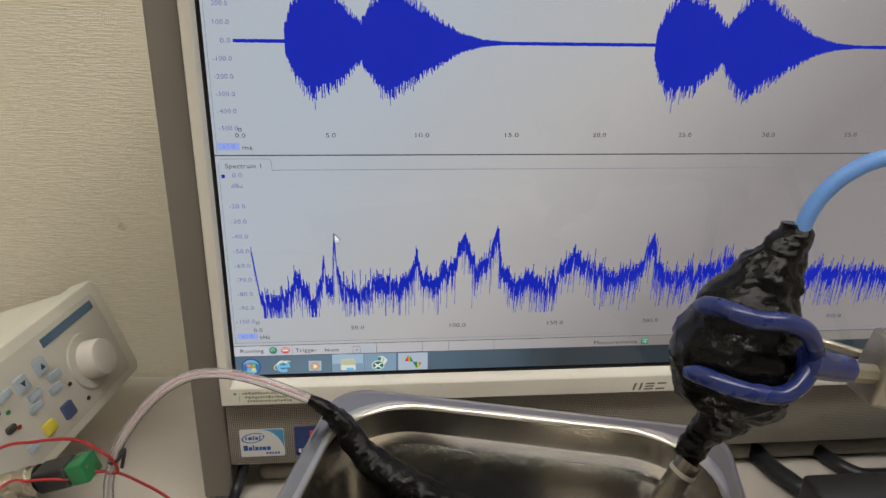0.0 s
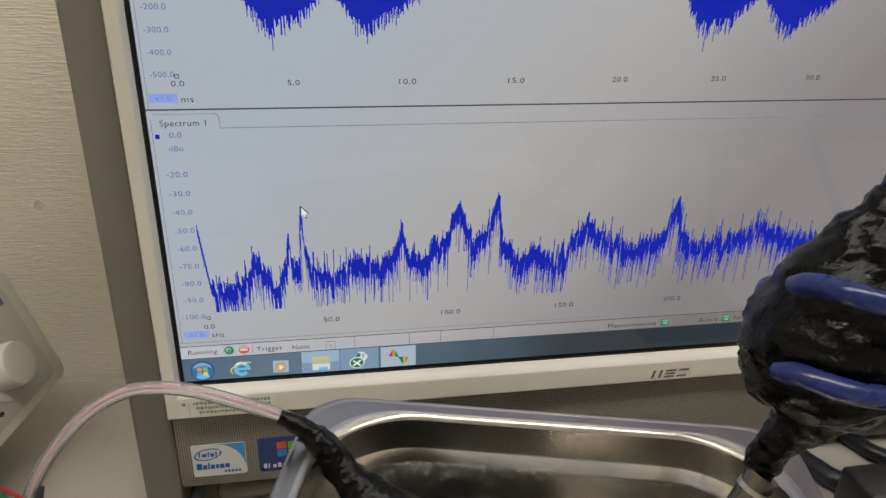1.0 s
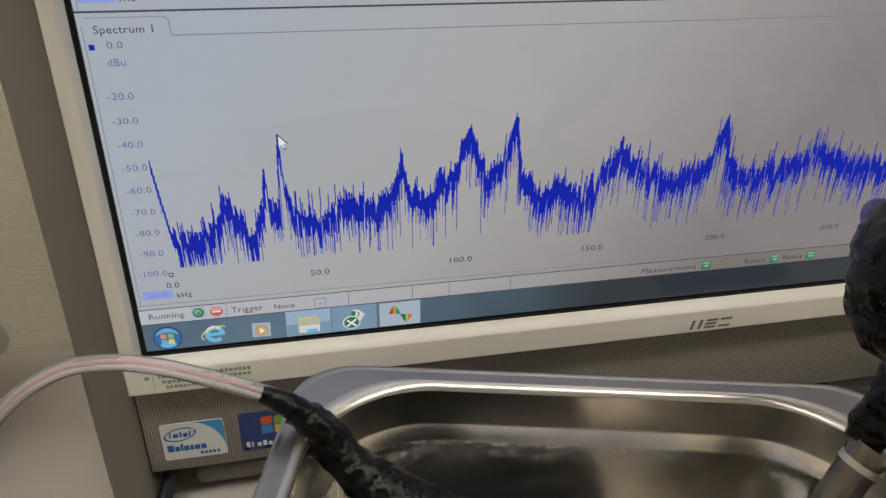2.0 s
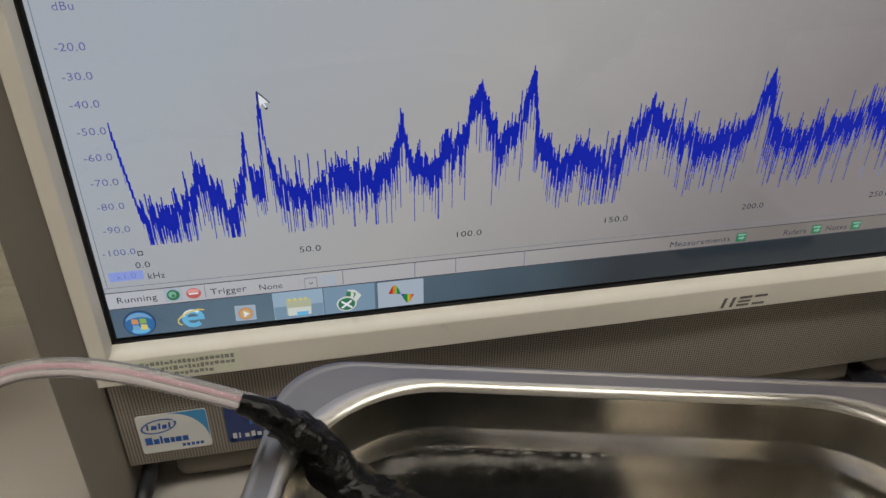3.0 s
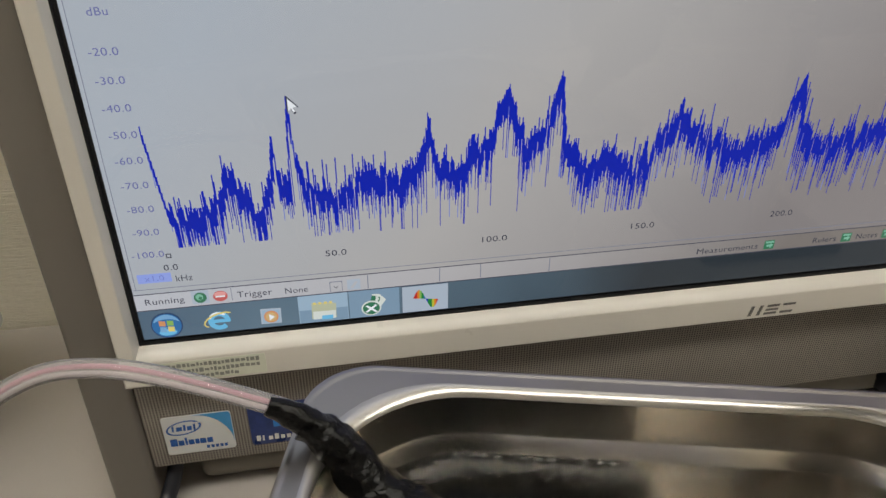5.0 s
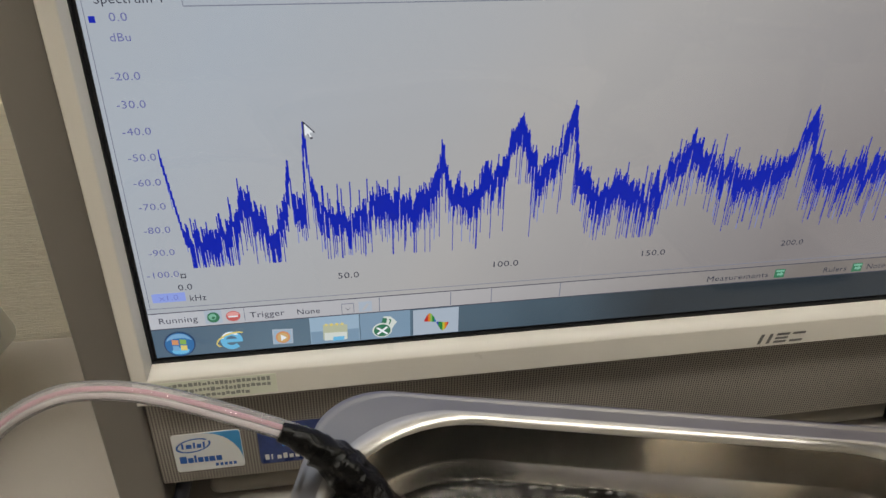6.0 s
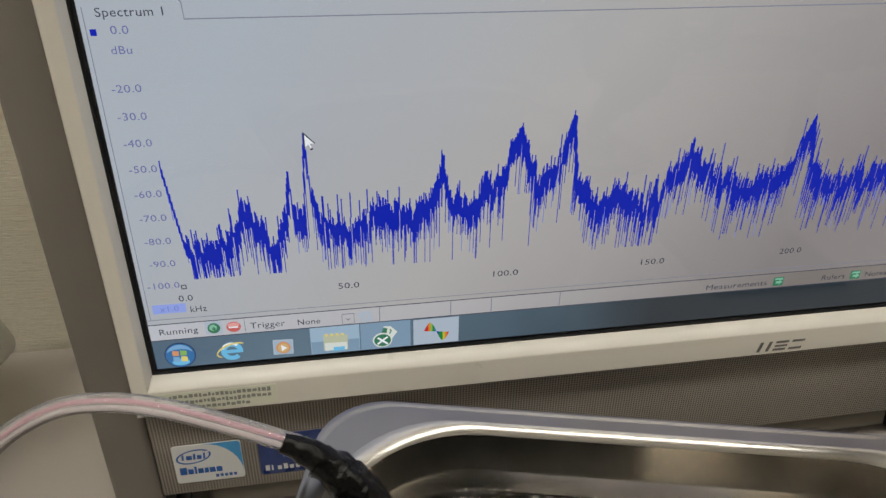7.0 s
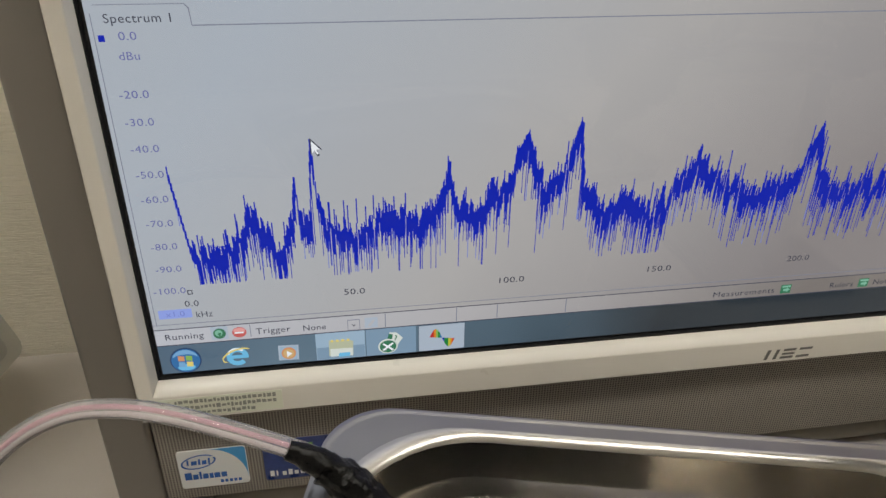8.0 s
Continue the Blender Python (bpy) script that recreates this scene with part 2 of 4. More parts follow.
def thing(name, base, label, category, group="", kind=""):
    ob = new(name)
    ob.empty_display_size = 0.02
    ob.location = base
    return tagged(ob, label, category, group, kind)


def part(name, bm, material, parent, label=""):
    """One mesh, whose points are in world places, under a thing or a part."""
    ob = new(name, finish(name, bm, material))
    ob.parent = parent
    if parent.type == "EMPTY":
        ob.matrix_parent_inverse = Matrix.Translation(-parent.location)
    return tagged(ob, label)


def solo(name, bm, material, label, category, group="", kind=""):
    return tagged(new(name, finish(name, bm, material)), label, category, group, kind)


def box(x0, x1, y0, y1, z0, z1, bevel=0.0, m=None, seg=2):
    bm = bmesh.new()
    r = bmesh.ops.create_cube(bm, size=1)
    for v in r["verts"]:
        v.co = Vector(((x0 + x1) / 2 + v.co.x * (x1 - x0), (y0 + y1) / 2 + v.co.y * (y1 - y0), (z0 + z1) / 2 + v.co.z * (z1 - z0)))
    if bevel:
        bmesh.ops.bevel(bm, geom=bm.edges[:], offset=bevel, segments=seg, profile=0.5, affect="EDGES")
    if m:
        bm.transform(m)
    return bm


def curve_points(pts, n):
    """A smooth line through a few points."""
    pts = [Vector(p) for p in pts]
    ext = [2 * pts[0] - pts[1]] + pts + [2 * pts[-1] - pts[-2]]
    out = []
    for i in range(1, len(ext) - 2):
        a, b, c, d = ext[i - 1:i + 3]
        for k in range(n):
            t = k / n
            out.append(0.5 * (2 * b + (c - a) * t + (2 * a - 5 * b + 4 * c - d) * t * t + (3 * b - a - 3 * c + d) * t ** 3))
    out.append(pts[-1])
    return out


def tube(pts, radius, seg=14, n=8, lump=0.0, freq=120.0, squash=1.0):
    """A swept round thing with closed ends. radius: a number, or a function of 0 to 1."""
    line = curve_points(pts, n)
    bm = bmesh.new()
    rings = []
    normal = None
    for i, p in enumerate(line):
        d = (line[min(i + 1, len(line) - 1)] - line[max(i - 1, 0)]).normalized()
        if normal is None:
            normal = d.orthogonal().normalized()
        normal = (normal - d * normal.dot(d)).normalized()
        side = d.cross(normal)
        r = radius(i / (len(line) - 1)) if callable(radius) else radius
        ring = []
        for k in range(seg):
            a = 2 * math.pi * k / seg
            o = normal * math.cos(a) + side * math.sin(a) * squash
            q = p + o * r
            if lump:
                q += o * lump * min(1, r / 0.012 + 0.3) * (noise.noise(q * freq) + 0.55 * noise.noise(q * freq * 2.3) + 0.15 * noise.noise(q * freq * 4))
            ring.append(bm.verts.new(q))
        rings.append(ring)
    for a, b in zip(rings, rings[1:]):
        for k in range(seg):
            bm.faces.new((a[k], a[(k + 1) % seg], b[(k + 1) % seg], b[k]))
    bm.faces.new(rings[0][::-1])
    bm.faces.new(rings[-1])
    bmesh.ops.recalc_face_normals(bm, faces=bm.faces[:])
    return bm


def turned(profile, m, seg=32):
    """A turned thing about z: (radius, height) from bottom to top, then placed by m."""
    bm = bmesh.new()
    rings = [[bm.verts.new((r * math.cos(2 * math.pi * k / seg), r * math.sin(2 * math.pi * k / seg), z)) for k in range(seg)] for r, z in profile]
    for a, b in zip(rings, rings[1:]):
        for k in range(seg):
            bm.faces.new((a[k], a[(k + 1) % seg], b[(k + 1) % seg], b[k]))
    bm.faces.new(rings[0][::-1])
    bm.faces.new(rings[-1])
    bm.transform(m)
    bmesh.ops.recalc_face_normals(bm, faces=bm.faces[:])
    return bm


def outline(w, d, r, n=10):
    """A rectangle with round corners, as points about its middle."""
    out = []
    for cx, cy, a0 in ((w - r, d - r, 0), (-w + r, d - r, 90), (-w + r, -d + r, 180), (w - r, -d + r, 270)):
        for k in range(n + 1):
            a = radians(a0 + 90 * k / n)
            out.append((cx + r * math.cos(a), cy + r * math.sin(a)))
    return out


def shape(pts, y, thick=0.00012):
    """A thin flat piece in the upright plane of the display, from (x, z) points."""
    bm = bmesh.new()
    front = [bm.verts.new((x, y - thick, z)) for x, z in pts]
    back = [bm.verts.new((x, y, z)) for x, z in pts]
    bm.faces.new(front)
    bm.faces.new(back[::-1])
    for i in range(len(pts)):
        j = (i + 1) % len(pts)
        bm.faces.new((front[i], back[i], back[j], front[j]))
    bmesh.ops.recalc_face_normals(bm, faces=bm.faces[:])
    return bm


def rect(x0, x1, z0, z1):
    return [(x0, z0), (x1, z0), (x1, z1), (x0, z1)]


def disc(cx, cz, rx, rz=None, n=28, a0=0, a1=360):
    rz = rz or rx
    return [(cx + rx * math.cos(radians(a0 + (a1 - a0) * k / n)), cz + rz * math.sin(radians(a0 + (a1 - a0) * k / n))) for k in range(n)]


def bars(pieces, y, thick=0.0001):
    """Several flat quads in one mesh."""
    bm = bmesh.new()
    for pts in pieces:
        bm.faces.new([bm.verts.new((x, y, z)) for x, z in pts])
    return bm


# ---- the room ----
X0, X1, Y0, Y1, Z0, Z1 = -1.7, 2.1, -2.5, 0.140, -0.72, 1.75
solo("floor", box(X0, X1, Y0, Y1, Z0 - 0.1, Z0), M_FLOOR, "grey vinyl floor of the laboratory", "floor", kind="structure")
solo("ceiling", box(X0, X1, Y0, Y1, Z1, Z1 + 0.1), M_CEIL, "white painted ceiling", "ceiling", kind="structure")
solo("wall_north", box(X0, X1, Y1, Y1 + 0.1, Z0, Z1), M_WALL, "cream wallpaper with a fine woven relief", "wall", kind="structure")
solo("wall_south", box(X0, X1, Y0 - 0.1, Y0, Z0, Z1), M_PLAIN, "plain painted wall", "wall", kind="structure")
solo("wall_west", box(X0 - 0.1, X0, Y0, Y1, Z0, Z1), M_PLAIN, "plain painted wall", "wall", kind="structure")
solo("wall_east", box(X1, X1 + 0.1, Y0, Y1, Z0, Z1), M_PLAIN, "plain painted wall", "wall", kind="structure")
for lx, ly in ((-0.54, -0.66), (0.76, -0.66)):
    lamp = thing("ceiling_light", (lx, ly, Z1), "white fluorescent ceiling light with a flat diffuser", "ceiling light", "ceiling lights")
    part("frame", box(lx - 0.645, lx + 0.645, ly - 0.17, ly + 0.17, Z1 - 0.05, Z1 - 0.002, 0.006), M_WHITE, lamp)
    part("diffuser", box(lx - 0.64, lx + 0.64, ly - 0.145, ly + 0.145, Z1 - 0.058, Z1 - 0.051, 0.002), M_LAMP, lamp, "glowing white diffuser")

desk = thing("desk", (0.3, -0.3, Z0), "light grey laminate desk against the wall", "desk")
part("tabletop", box(-0.75, 1.25, -0.62, Y1 - 0.003, -0.028, 0, 0.003), M_DESK, desk)
for lx in (-0.70, 1.20):
    for ly in (-0.57, 0.07):
        part("leg", box(lx - 0.025, lx + 0.025, ly - 0.025, ly + 0.025, Z0, -0.028, 0.003), M_RAIL, desk)

bm = turned([(0.0032, 0), (0.0030, 0.0002), (0.0012, 0.0003)], pose(-0.0945, Y1 - 0.0004, S + 0.0375, 90, 0, 0), 14)
solo("wall_mark", bm, M_MARK, "small grey smudge on the wallpaper", "stain")

# ---- the all-in-one computer ----
W, H = 0.446, 0.252
pc = thing("all_in_one_computer", (W / 2, 0.05, 0), "white and grey all-in-one computer, switched on, standing on the desk", "computer")


def sweep_frame(profile):
    """A picture-frame profile: rows of offsets left, bottom, right, top from the opening, and depth y."""
    bm = bmesh.new()
    rings = []
    for l, b, r, t, y in profile:
        rings.append([bm.verts.new(p) for p in ((-l, y, S - b), (W + r, y, S - b), (W + r, y, S + H + t), (-l, y, S + H + t))])
    for a, b in zip(rings, rings[1:]):
        for k in range(4):
            bm.faces.new((a[k], a[(k + 1) % 4], b[(k + 1) % 4], b[k]))
    bmesh.ops.recalc_face_normals(bm, faces=bm.faces[:])
    return bm


bezel = part("bezel", sweep_frame([(0, 0, 0, 0, 0.0006), (0.0001, 0.0001, 0.0001, 0.0001, 0.0), (0.0012, 0.0030, 0.0012, 0.003, -0.0042),
                                   (0.0017, 0.0037, 0.0017, 0.004, -0.0046), (0.0056, 0.0126, 0.0056, 0.0130, -0.0050), (0.0062, 0.0133, 0.0062, 0.0136, -0.0044),
                                   (0.0063, 0.0135, 0.0063, 0.0138, 0.006)]), M_WHITE, pc, "cream-white plastic bezel with a sloped inner edge")
part("gasket", sweep_frame([(0.0004, 0.0004, 0.0004, 0.0004, 0.0007), (-0.0004, -0.0004, -0.0004, -0.0004, 0.0008), (-0.0006, -0.0006, -0.0006, -0.0006, 0.0021)]), M_GASKET, pc, "black gasket round the display")
part("chassis", box(-0.0055, W + 0.0055, 0.0065, 0.055, S - 0.053, S + H + 0.016, 0.004), M_RAIL, pc)
for x0, x1 in ((-0.0228, -0.0065), (W + 0.0065, W + 0.0228)):
    part("side_rail", box(x0, x1, 0.0005, 0.05, 0.0, S + H + 0.022, 0.0022, None, 3), M_RAIL, pc, "taupe-grey side rail that runs down as a foot")
part("speaker_panel", box(-0.0063, W + 0.0063, 0.0018, 0.0062, S - 0.0570, S - 0.0137, 0.0009), M_PERF, pc, "grey perforated speaker panel")
part("stand_base", box(0.006, W - 0.006, 0.012, 0.115, 0.0, 0.011, 0.005, None, 3), M_FOOT, pc)

screen = part("screen", box(0.0002, W - 0.0002, 0.0022, 0.0062, S + 0.0002, S + H - 0.0002), M_GASKET, pc, "lit glossy display")
YS = 0.0016   # front of the lit layer


def lit(name, pts, layer, material, label=""):
    return part(name, shape([(x, z + S) for x, z in pts], YS - 0.00016 * layer, 0.00006), material, screen, label)


def write(text, x, z, size, material, name="text", layer=4, align="LEFT", parent=None, width=0.0):
    """Writing on the display, middle height at z; width: how far it runs."""
    cu = bpy.data.curves.new(name, "FONT")
    cu.body, cu.size, cu.align_x, cu.align_y, cu.resolution_u = text, size, "LEFT", "CENTER", 3
    cu.space_character = 1.06
    ob = bpy.data.objects.new(name, cu)
    me = bpy.data.meshes.new_from_object(ob)
    bpy.data.objects.remove(ob)
    xs = [v.co.x for v in me.vertices]
    run = width or max(xs) - min(xs)
    start = x - {"LEFT": 0.0, "CENTER": 0.5, "RIGHT": 1.0}[align] * run
    me.transform(Matrix.Translation((start, YS - 0.00016 * layer, z + S)) @ Matrix.Rotation(radians(90), 4, "X")
                 @ Matrix.Diagonal((run / (max(xs) - min(xs)), 1, 1, 1)) @ Matrix.Translation((-min(xs), 0, 0)))
    me.materials.clear()
    me.materials.append(material)
    out = new(name, me)
    out.parent = parent or screen
    return out


B = 0.0018                       # dark border round the picture
PX = 0.000277                    # one dot of the display
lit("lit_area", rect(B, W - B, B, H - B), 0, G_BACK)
lit("status_bar", rect(B, W - B, 0.0132, 0.0194), 1, G_BAR)
lit("status_line", rect(B, W - B, 0.0192, 0.0195), 2, G_LINE)
lit("status_line", rect(B, W - B, 0.0211, 0.0213), 2, G_THIN)
lit("taskbar", rect(B, W - B, B, 0.0132), 1, G_TASK)
lit("task_edge", rect(B, W - B, 0.0130, 0.0133), 2, G_LINE)

# lower pane: the spectrum
lit("pane_line", rect(B, W - B, 0.1215, 0.1221), 2, G_LINE)
lit("pane_line", rect(0.0280, W - B, 0.1144, 0.1147), 2, G_THIN)
lit("pane_line", rect(0.0030, 0.0032, 0.0213, 0.1180), 2, G_THIN)
lit("tab_edge", [(0.0279, 0.1147), (0.0281, 0.1144), (0.0279, 0.1190), (0.0268, 0.1202), (0.0040, 0.1202), (0.0040, 0.1200), (0.0266, 0.1200), (0.0276, 0.1189)], 2, G_THIN)
write("Spectrum 1", 0.0062, 0.1166, 0.0033, G_TEXT, "tab_text", width=0.0168)
lit("marker_square", rect(0.0040, 0.0056, 0.1108, 0.1125), 3, G_WAVE)
write("0.0", 0.0091, 0.1121, 0.0031, G_AXIS, "axis_number", width=0.0045)
write("dBu", 0.0083, 0.1069, 0.0031, G_AXIS, "axis_unit", width=0.0052)
for db in range(20, 101, 10):
    write("-%d.0" % db, 0.0140, 0.1122 - 0.000784 * db, 0.0031, G_AXIS, "axis_number", 4, "RIGHT", width=0.0077 if db < 100 else 0.0096)
for i, k in enumerate(("0.0", "50.0", "100.0", "150.0", "200.0", "250.0", "300.0", "350.0", "400.0")):
    write(k, 0.0136 + 0.0530 * i + (0.0015 if i == 0 else 0), 0.0287, 0.0031, G_TEXT, "axis_number", 4, "CENTER", width=(0.0043, 0.0068, 0.0086)[min(2, i)])
lit("origin_mark", [(0.0144, 0.0322), (0.0160, 0.0322), (0.0160, 0.0338), (0.0144, 0.0338), (0.0144, 0.0335), (0.0157, 0.0335), (0.0157, 0.0325), (0.0144, 0.0325)], 4, G_TEXT)
lit("origin_mark", rect(0.0144, 0.0147, 0.0325, 0.0335), 4, G_TEXT)
lit("unit_field", rect(0.0044, 0.0146, 0.0236, 0.0269), 3, G_BOX)
write("x1.0", 0.0095, 0.0252, 0.0028, G_PALE, "field_text", 4, "CENTER", width=0.0058)
write("kHz", 0.0159, 0.0244, 0.0032, G_TEXT, "axis_unit", width=0.0050)

# loudness of the sound by pitch: (kilohertz, decibel) of the crest of the trace
CREST = [(0, -47), (2.6, -80), (4, -84), (10, -80), (16, -77), (20, -66), (24, -71), (28.5, -82), (32, -70), (33.5, -51), (35.2, -70), (37.4, -64), (38.8, -37), (40.3, -62),
         (43, -72), (53, -75), (61, -66), (66, -72), (75, -66), (77.9, -46), (80.5, -64), (86, -67), (92, -63), (96.5, -56), (101.7, -38),
         (107, -57), (113, -55), (117.4, -33), (120, -57), (128, -72), (132, -65), (139, -65), (143.5, -73), (149, -62), (156.4, -46),
         (161, -57), (171, -62), (184, -63), (191, -57), (196, -39), (199.5, -60), (207, -65), (216, -63), (226, -60), (238, -55), (252, -63), (285, -63), (330, -66), (400, -68)]


def crest(k):
    for (a, u), (b, v) in zip(CREST, CREST[1:]):
        if a <= k <= b:
            t = (k - a) / (b - a)
            return u + (v - u) * t
    return -68


def level(db):
    return 0.1122 + 0.000784 * db


# each column runs from a crest, roughened over a few columns, to a foot that often drops far
rng = random.Random(5)
cols, pale, sway = [], [], 0.0
for i in range(1540):
    x = 0.0149 + PX * i
    if x > W - 0.004:
        break
    k = (x - 0.0149) / 0.001056
    top = crest(k)
    calm = 0.35 if top > -47 else 1.0
    sway = 0.55 * sway + rng.gauss(0, 2.4)
    a = top + calm * (sway - (2.0 if k < 120 else 4.5))
    if rng.random() < 0.07:
        a += calm * rng.uniform(3, 10)
    b = a - 8.5 - rng.expovariate(1 / 5.0)
    if rng.random() < 0.22:
        b -= rng.uniform(5, 15)
    b = max(b, -98)
    if k < 3.2:
        a, b = top, top - 7
    a = max(a, b + 2.5)
    w = PX * 0.68
    cols.append(rect(x - w, x + w, level(max(b, a - 13)), level(a)))
    if b < a - 13:
        cols.append(rect(x - PX * 0.42, x + PX * 0.42, level(b), level(a - 13)))
    if rng.random() < 0.16:
        pale.append(rect(x - PX * 0.5, x + PX * 0.5, level(b) - rng.uniform(0.002, 0.007), level(b)))
part("spectrum_trace", bars([[(x, z + S) for x, z in q] for q in cols], YS - 0.00016 * 3), G_WAVE, screen, "jagged blue spectrum trace")
part("fading_trace", bars([[(x, max(z, 0.036) + S) for x, z in q] for q in pale], YS - 0.00016 * 2), G_PALE, screen)

# upper pane: the sound itself, in bursts
ZERO = 0.1743
lit("pane_line", rect(0.0030, 0.0032, 0.1222, H - B), 2, G_THIN)
for i in range(-5, 6):
    write("%d.0" % (-100 * i) if i else "0.0", 0.0137, ZERO - 0.0079 * i, 0.0030, G_AXIS, "axis_number", 4, "RIGHT", width=0.0086 if i > 0 else 0.0070 if i else 0.0045)
for i in range(10):
    write("%d.0" % (5 * i) if i else "0.0", 0.0131 + 0.0434 * i + (0.0014 if i == 0 else 0), 0.1314, 0.0030, G_TEXT, "axis_number", 4, "CENTER", width=0.0046 if i < 2 else 0.0066)
lit("origin_mark", [(0.0137, 0.1334), (0.0153, 0.1334), (0.0153, 0.1350), (0.0137, 0.1350), (0.0137, 0.1347), (0.0150, 0.1347), (0.0150, 0.1337), (0.0137, 0.1337)], 4, G_TEXT)
lit("origin_mark", rect(0.0137, 0.0140, 0.1337, 0.1347), 4, G_TEXT)
lit("unit_field", rect(0.0036, 0.0138, 0.1244, 0.1279), 3, G_BOX)
write("x1.0", 0.0087, 0.1262, 0.0028, G_PALE, "field_text", 4, "CENTER", width=0.0056)
write("ms", 0.0151, 0.1256, 0.0032, G_TEXT, "axis_unit", width=0.0044)
SWELL = [(0.0, 0.006), (0.004, 0.018), (0.011, 0.027), (0.022, 0.023), (0.034, 0.009), (0.040, 0.020), (0.046, 0.029), (0.055, 0.022), (0.068, 0.012), (0.080, 0.004), (0.090, 0.001), (0.1, 0.0)]
cols = []
for i in range(1540):
    x = 0.0149 + PX * i
    if x > W - 0.004:
        break
    tall = 0.0009
    for x0 in (0.0375, 0.2095, 0.3815):
        for (a, u), (b, v) in zip(SWELL, SWELL[1:]):
            if a <= x - x0 < b:
                tall += u + (v - u) * (x - x0 - a) / (b - a)
    lo, hi = tall * rng.uniform(0.72, 1.0), tall * rng.uniform(0.72, 1.0)
    if rng.random() < 0.12 and tall > 0.004:
        lo *= rng.uniform(1.0, 1.18)
    cols.append(rect(x - PX * 0.56, x + PX * 0.56, ZERO - lo, min(ZERO + hi, H - 0.012)))
part("sound_trace", bars([[(x, z + S) for x, z in q] for q in cols], YS - 0.00016 * 3), G_WAVE, screen, "solid blue bursts of sound")

# status bar
write("Running", 0.0050, 0.0164, 0.0032, G_TEXT, "status_text", width=0.0120)
lit("status_icon", rect(0.0193, 0.0247, 0.0140, 0.0190), 2, G_TASKW)
lit("status_icon", disc(0.0220, 0.0164, 0.0020), 3, G_GREEN)
lit("status_icon", disc(0.0218, 0.0167, 0.0012), 4, G_MINT)
lit("status_icon", [(0.0214, 0.0162), (0.0222, 0.0157), (0.0227, 0.0167), (0.0219, 0.0170)], 5, G_GREEN)
lit("status_icon", disc(0.0283, 0.0163, 0.0023, 0.0020), 3, G_RED)
lit("status_icon", disc(0.0283, 0.0171, 0.0019, 0.0010), 4, G_ROSE)
lit("status_icon", rect(0.0268, 0.0298, 0.0161, 0.0166), 5, G_WHITE)
lit("separator", rect(0.0318, 0.0320, 0.0142, 0.0190), 3, G_THIN)
write("Trigger", 0.0336, 0.0161, 0.0033, G_TEXT, "status_text", width=0.0112)
write("None", 0.0490, 0.0158, 0.0031, G_TEXT, "status_text", width=0.0074)
lit("drop_button", rect(0.0636, 0.0678, 0.0136, 0.0177), 3, G_THIN)
lit("drop_button", rect(0.0638, 0.0676, 0.0138, 0.0175), 4, G_BAR)
lit("drop_arrow", [(0.0648, 0.0162), (0.0657, 0.0151), (0.0666, 0.0162), (0.0657, 0.0155)], 5, G_TEXT)
lit("faint_button", rect(0.0694, 0.0738, 0.0138, 0.0178), 2, G_TASKW)
lit("faint_mark", [(0.0703, 0.0146), (0.0712, 0.0144), (0.0730, 0.0168), (0.0722, 0.0171)], 3, G_BAR)
for x in (0.0762, 0.1007, 0.1150, 0.1397):
    lit("separator", rect(x, x + 0.0003, 0.0137, 0.0191), 3, G_THIN)
for x, word, w in ((0.1955, "Measurements", 0.0241), (0.2420, "Rulers", 0.0095), (0.2600, "Notes", 0.0090)):
    write(word, x, 0.0157, 0.0031, G_TEXT, "status_text", width=w)
for x in (0.2222, 0.2539, 0.2710):
    lit("status_icon", rect(x, x + 0.0040, 0.0140, 0.0176), 3, G_GREEN)
    lit("status_icon", rect(x + 0.0004, x + 0.0036, 0.0166, 0.0173), 4, G_MINT)
    lit("status_icon", [(x + 0.0008, 0.0152), (x + 0.0022, 0.0152), (x + 0.0022, 0.0146), (x + 0.0034, 0.0157), (x + 0.0022, 0.0167), (x + 0.0022, 0.0161), (x + 0.0008, 0.0161)], 5, G_MINT)

# taskbar
ox, oz = 0.0099, 0.0068
lit("start_button", disc(ox, oz, 0.0050), 2, G_ORBD)
lit("start_button", disc(ox, oz, 0.0046), 3, G_ORB)
lit("start_button", disc(ox, oz + 0.0002, 0.0043, 0.0042, 20, 15, 165) + disc(ox, oz + 0.0012, 0.0038, 0.0014, 20, 165, 15), 4, G_ORBL)
lit("start_button", disc(ox, oz - 0.0026, 0.0028, 0.0013), 4, G_CYAN)
for (dx, dz), g in zip(((-0.0023, 0.0002), (0.0002, 0.0002), (-0.0023, -0.0022), (0.0002, -0.0022)), (G_ORANGE, G_LEAF, G_ORBL, G_GOLD)):
    lit("start_flag", [(ox + dx, oz + dz), (ox + dx + 0.0020, oz + dz - 0.0002), (ox + dx + 0.0021, oz + dz + 0.0017), (ox + dx + 0.0001, oz + dz + 0.0020)], 5, g)
bx, bz = 0.0266, 0.0066
lit("browser_icon", disc(bx, bz, 0.0036, 0.0036, 30, 0, 322) + disc(bx, bz, 0.0019, 0.0019, 30, 322, 0), 3, G_CYAN)
lit("browser_icon", disc(bx - 0.0002, bz + 0.0006, 0.0032, 0.0030, 24, 40, 170) + disc(bx - 0.0002, bz + 0.0006, 0.0024, 0.0022, 24, 170, 40), 4, G_WHITE)
lit("browser_icon", rect(bx - 0.0020, bx + 0.0036, bz - 0.0006, bz + 0.0007), 4, G_CYAN)
lit("browser_icon", [(bx + u * 0.94 - v * 0.34, bz + u * 0.34 + v * 0.94) for u, v in disc(0.0002, 0.0006, 0.0052, 0.0026, 24, 20, 215) + disc(0.0002, 0.0006, 0.0048, 0.0020, 24, 215, 20)], 5, G_GOLD)
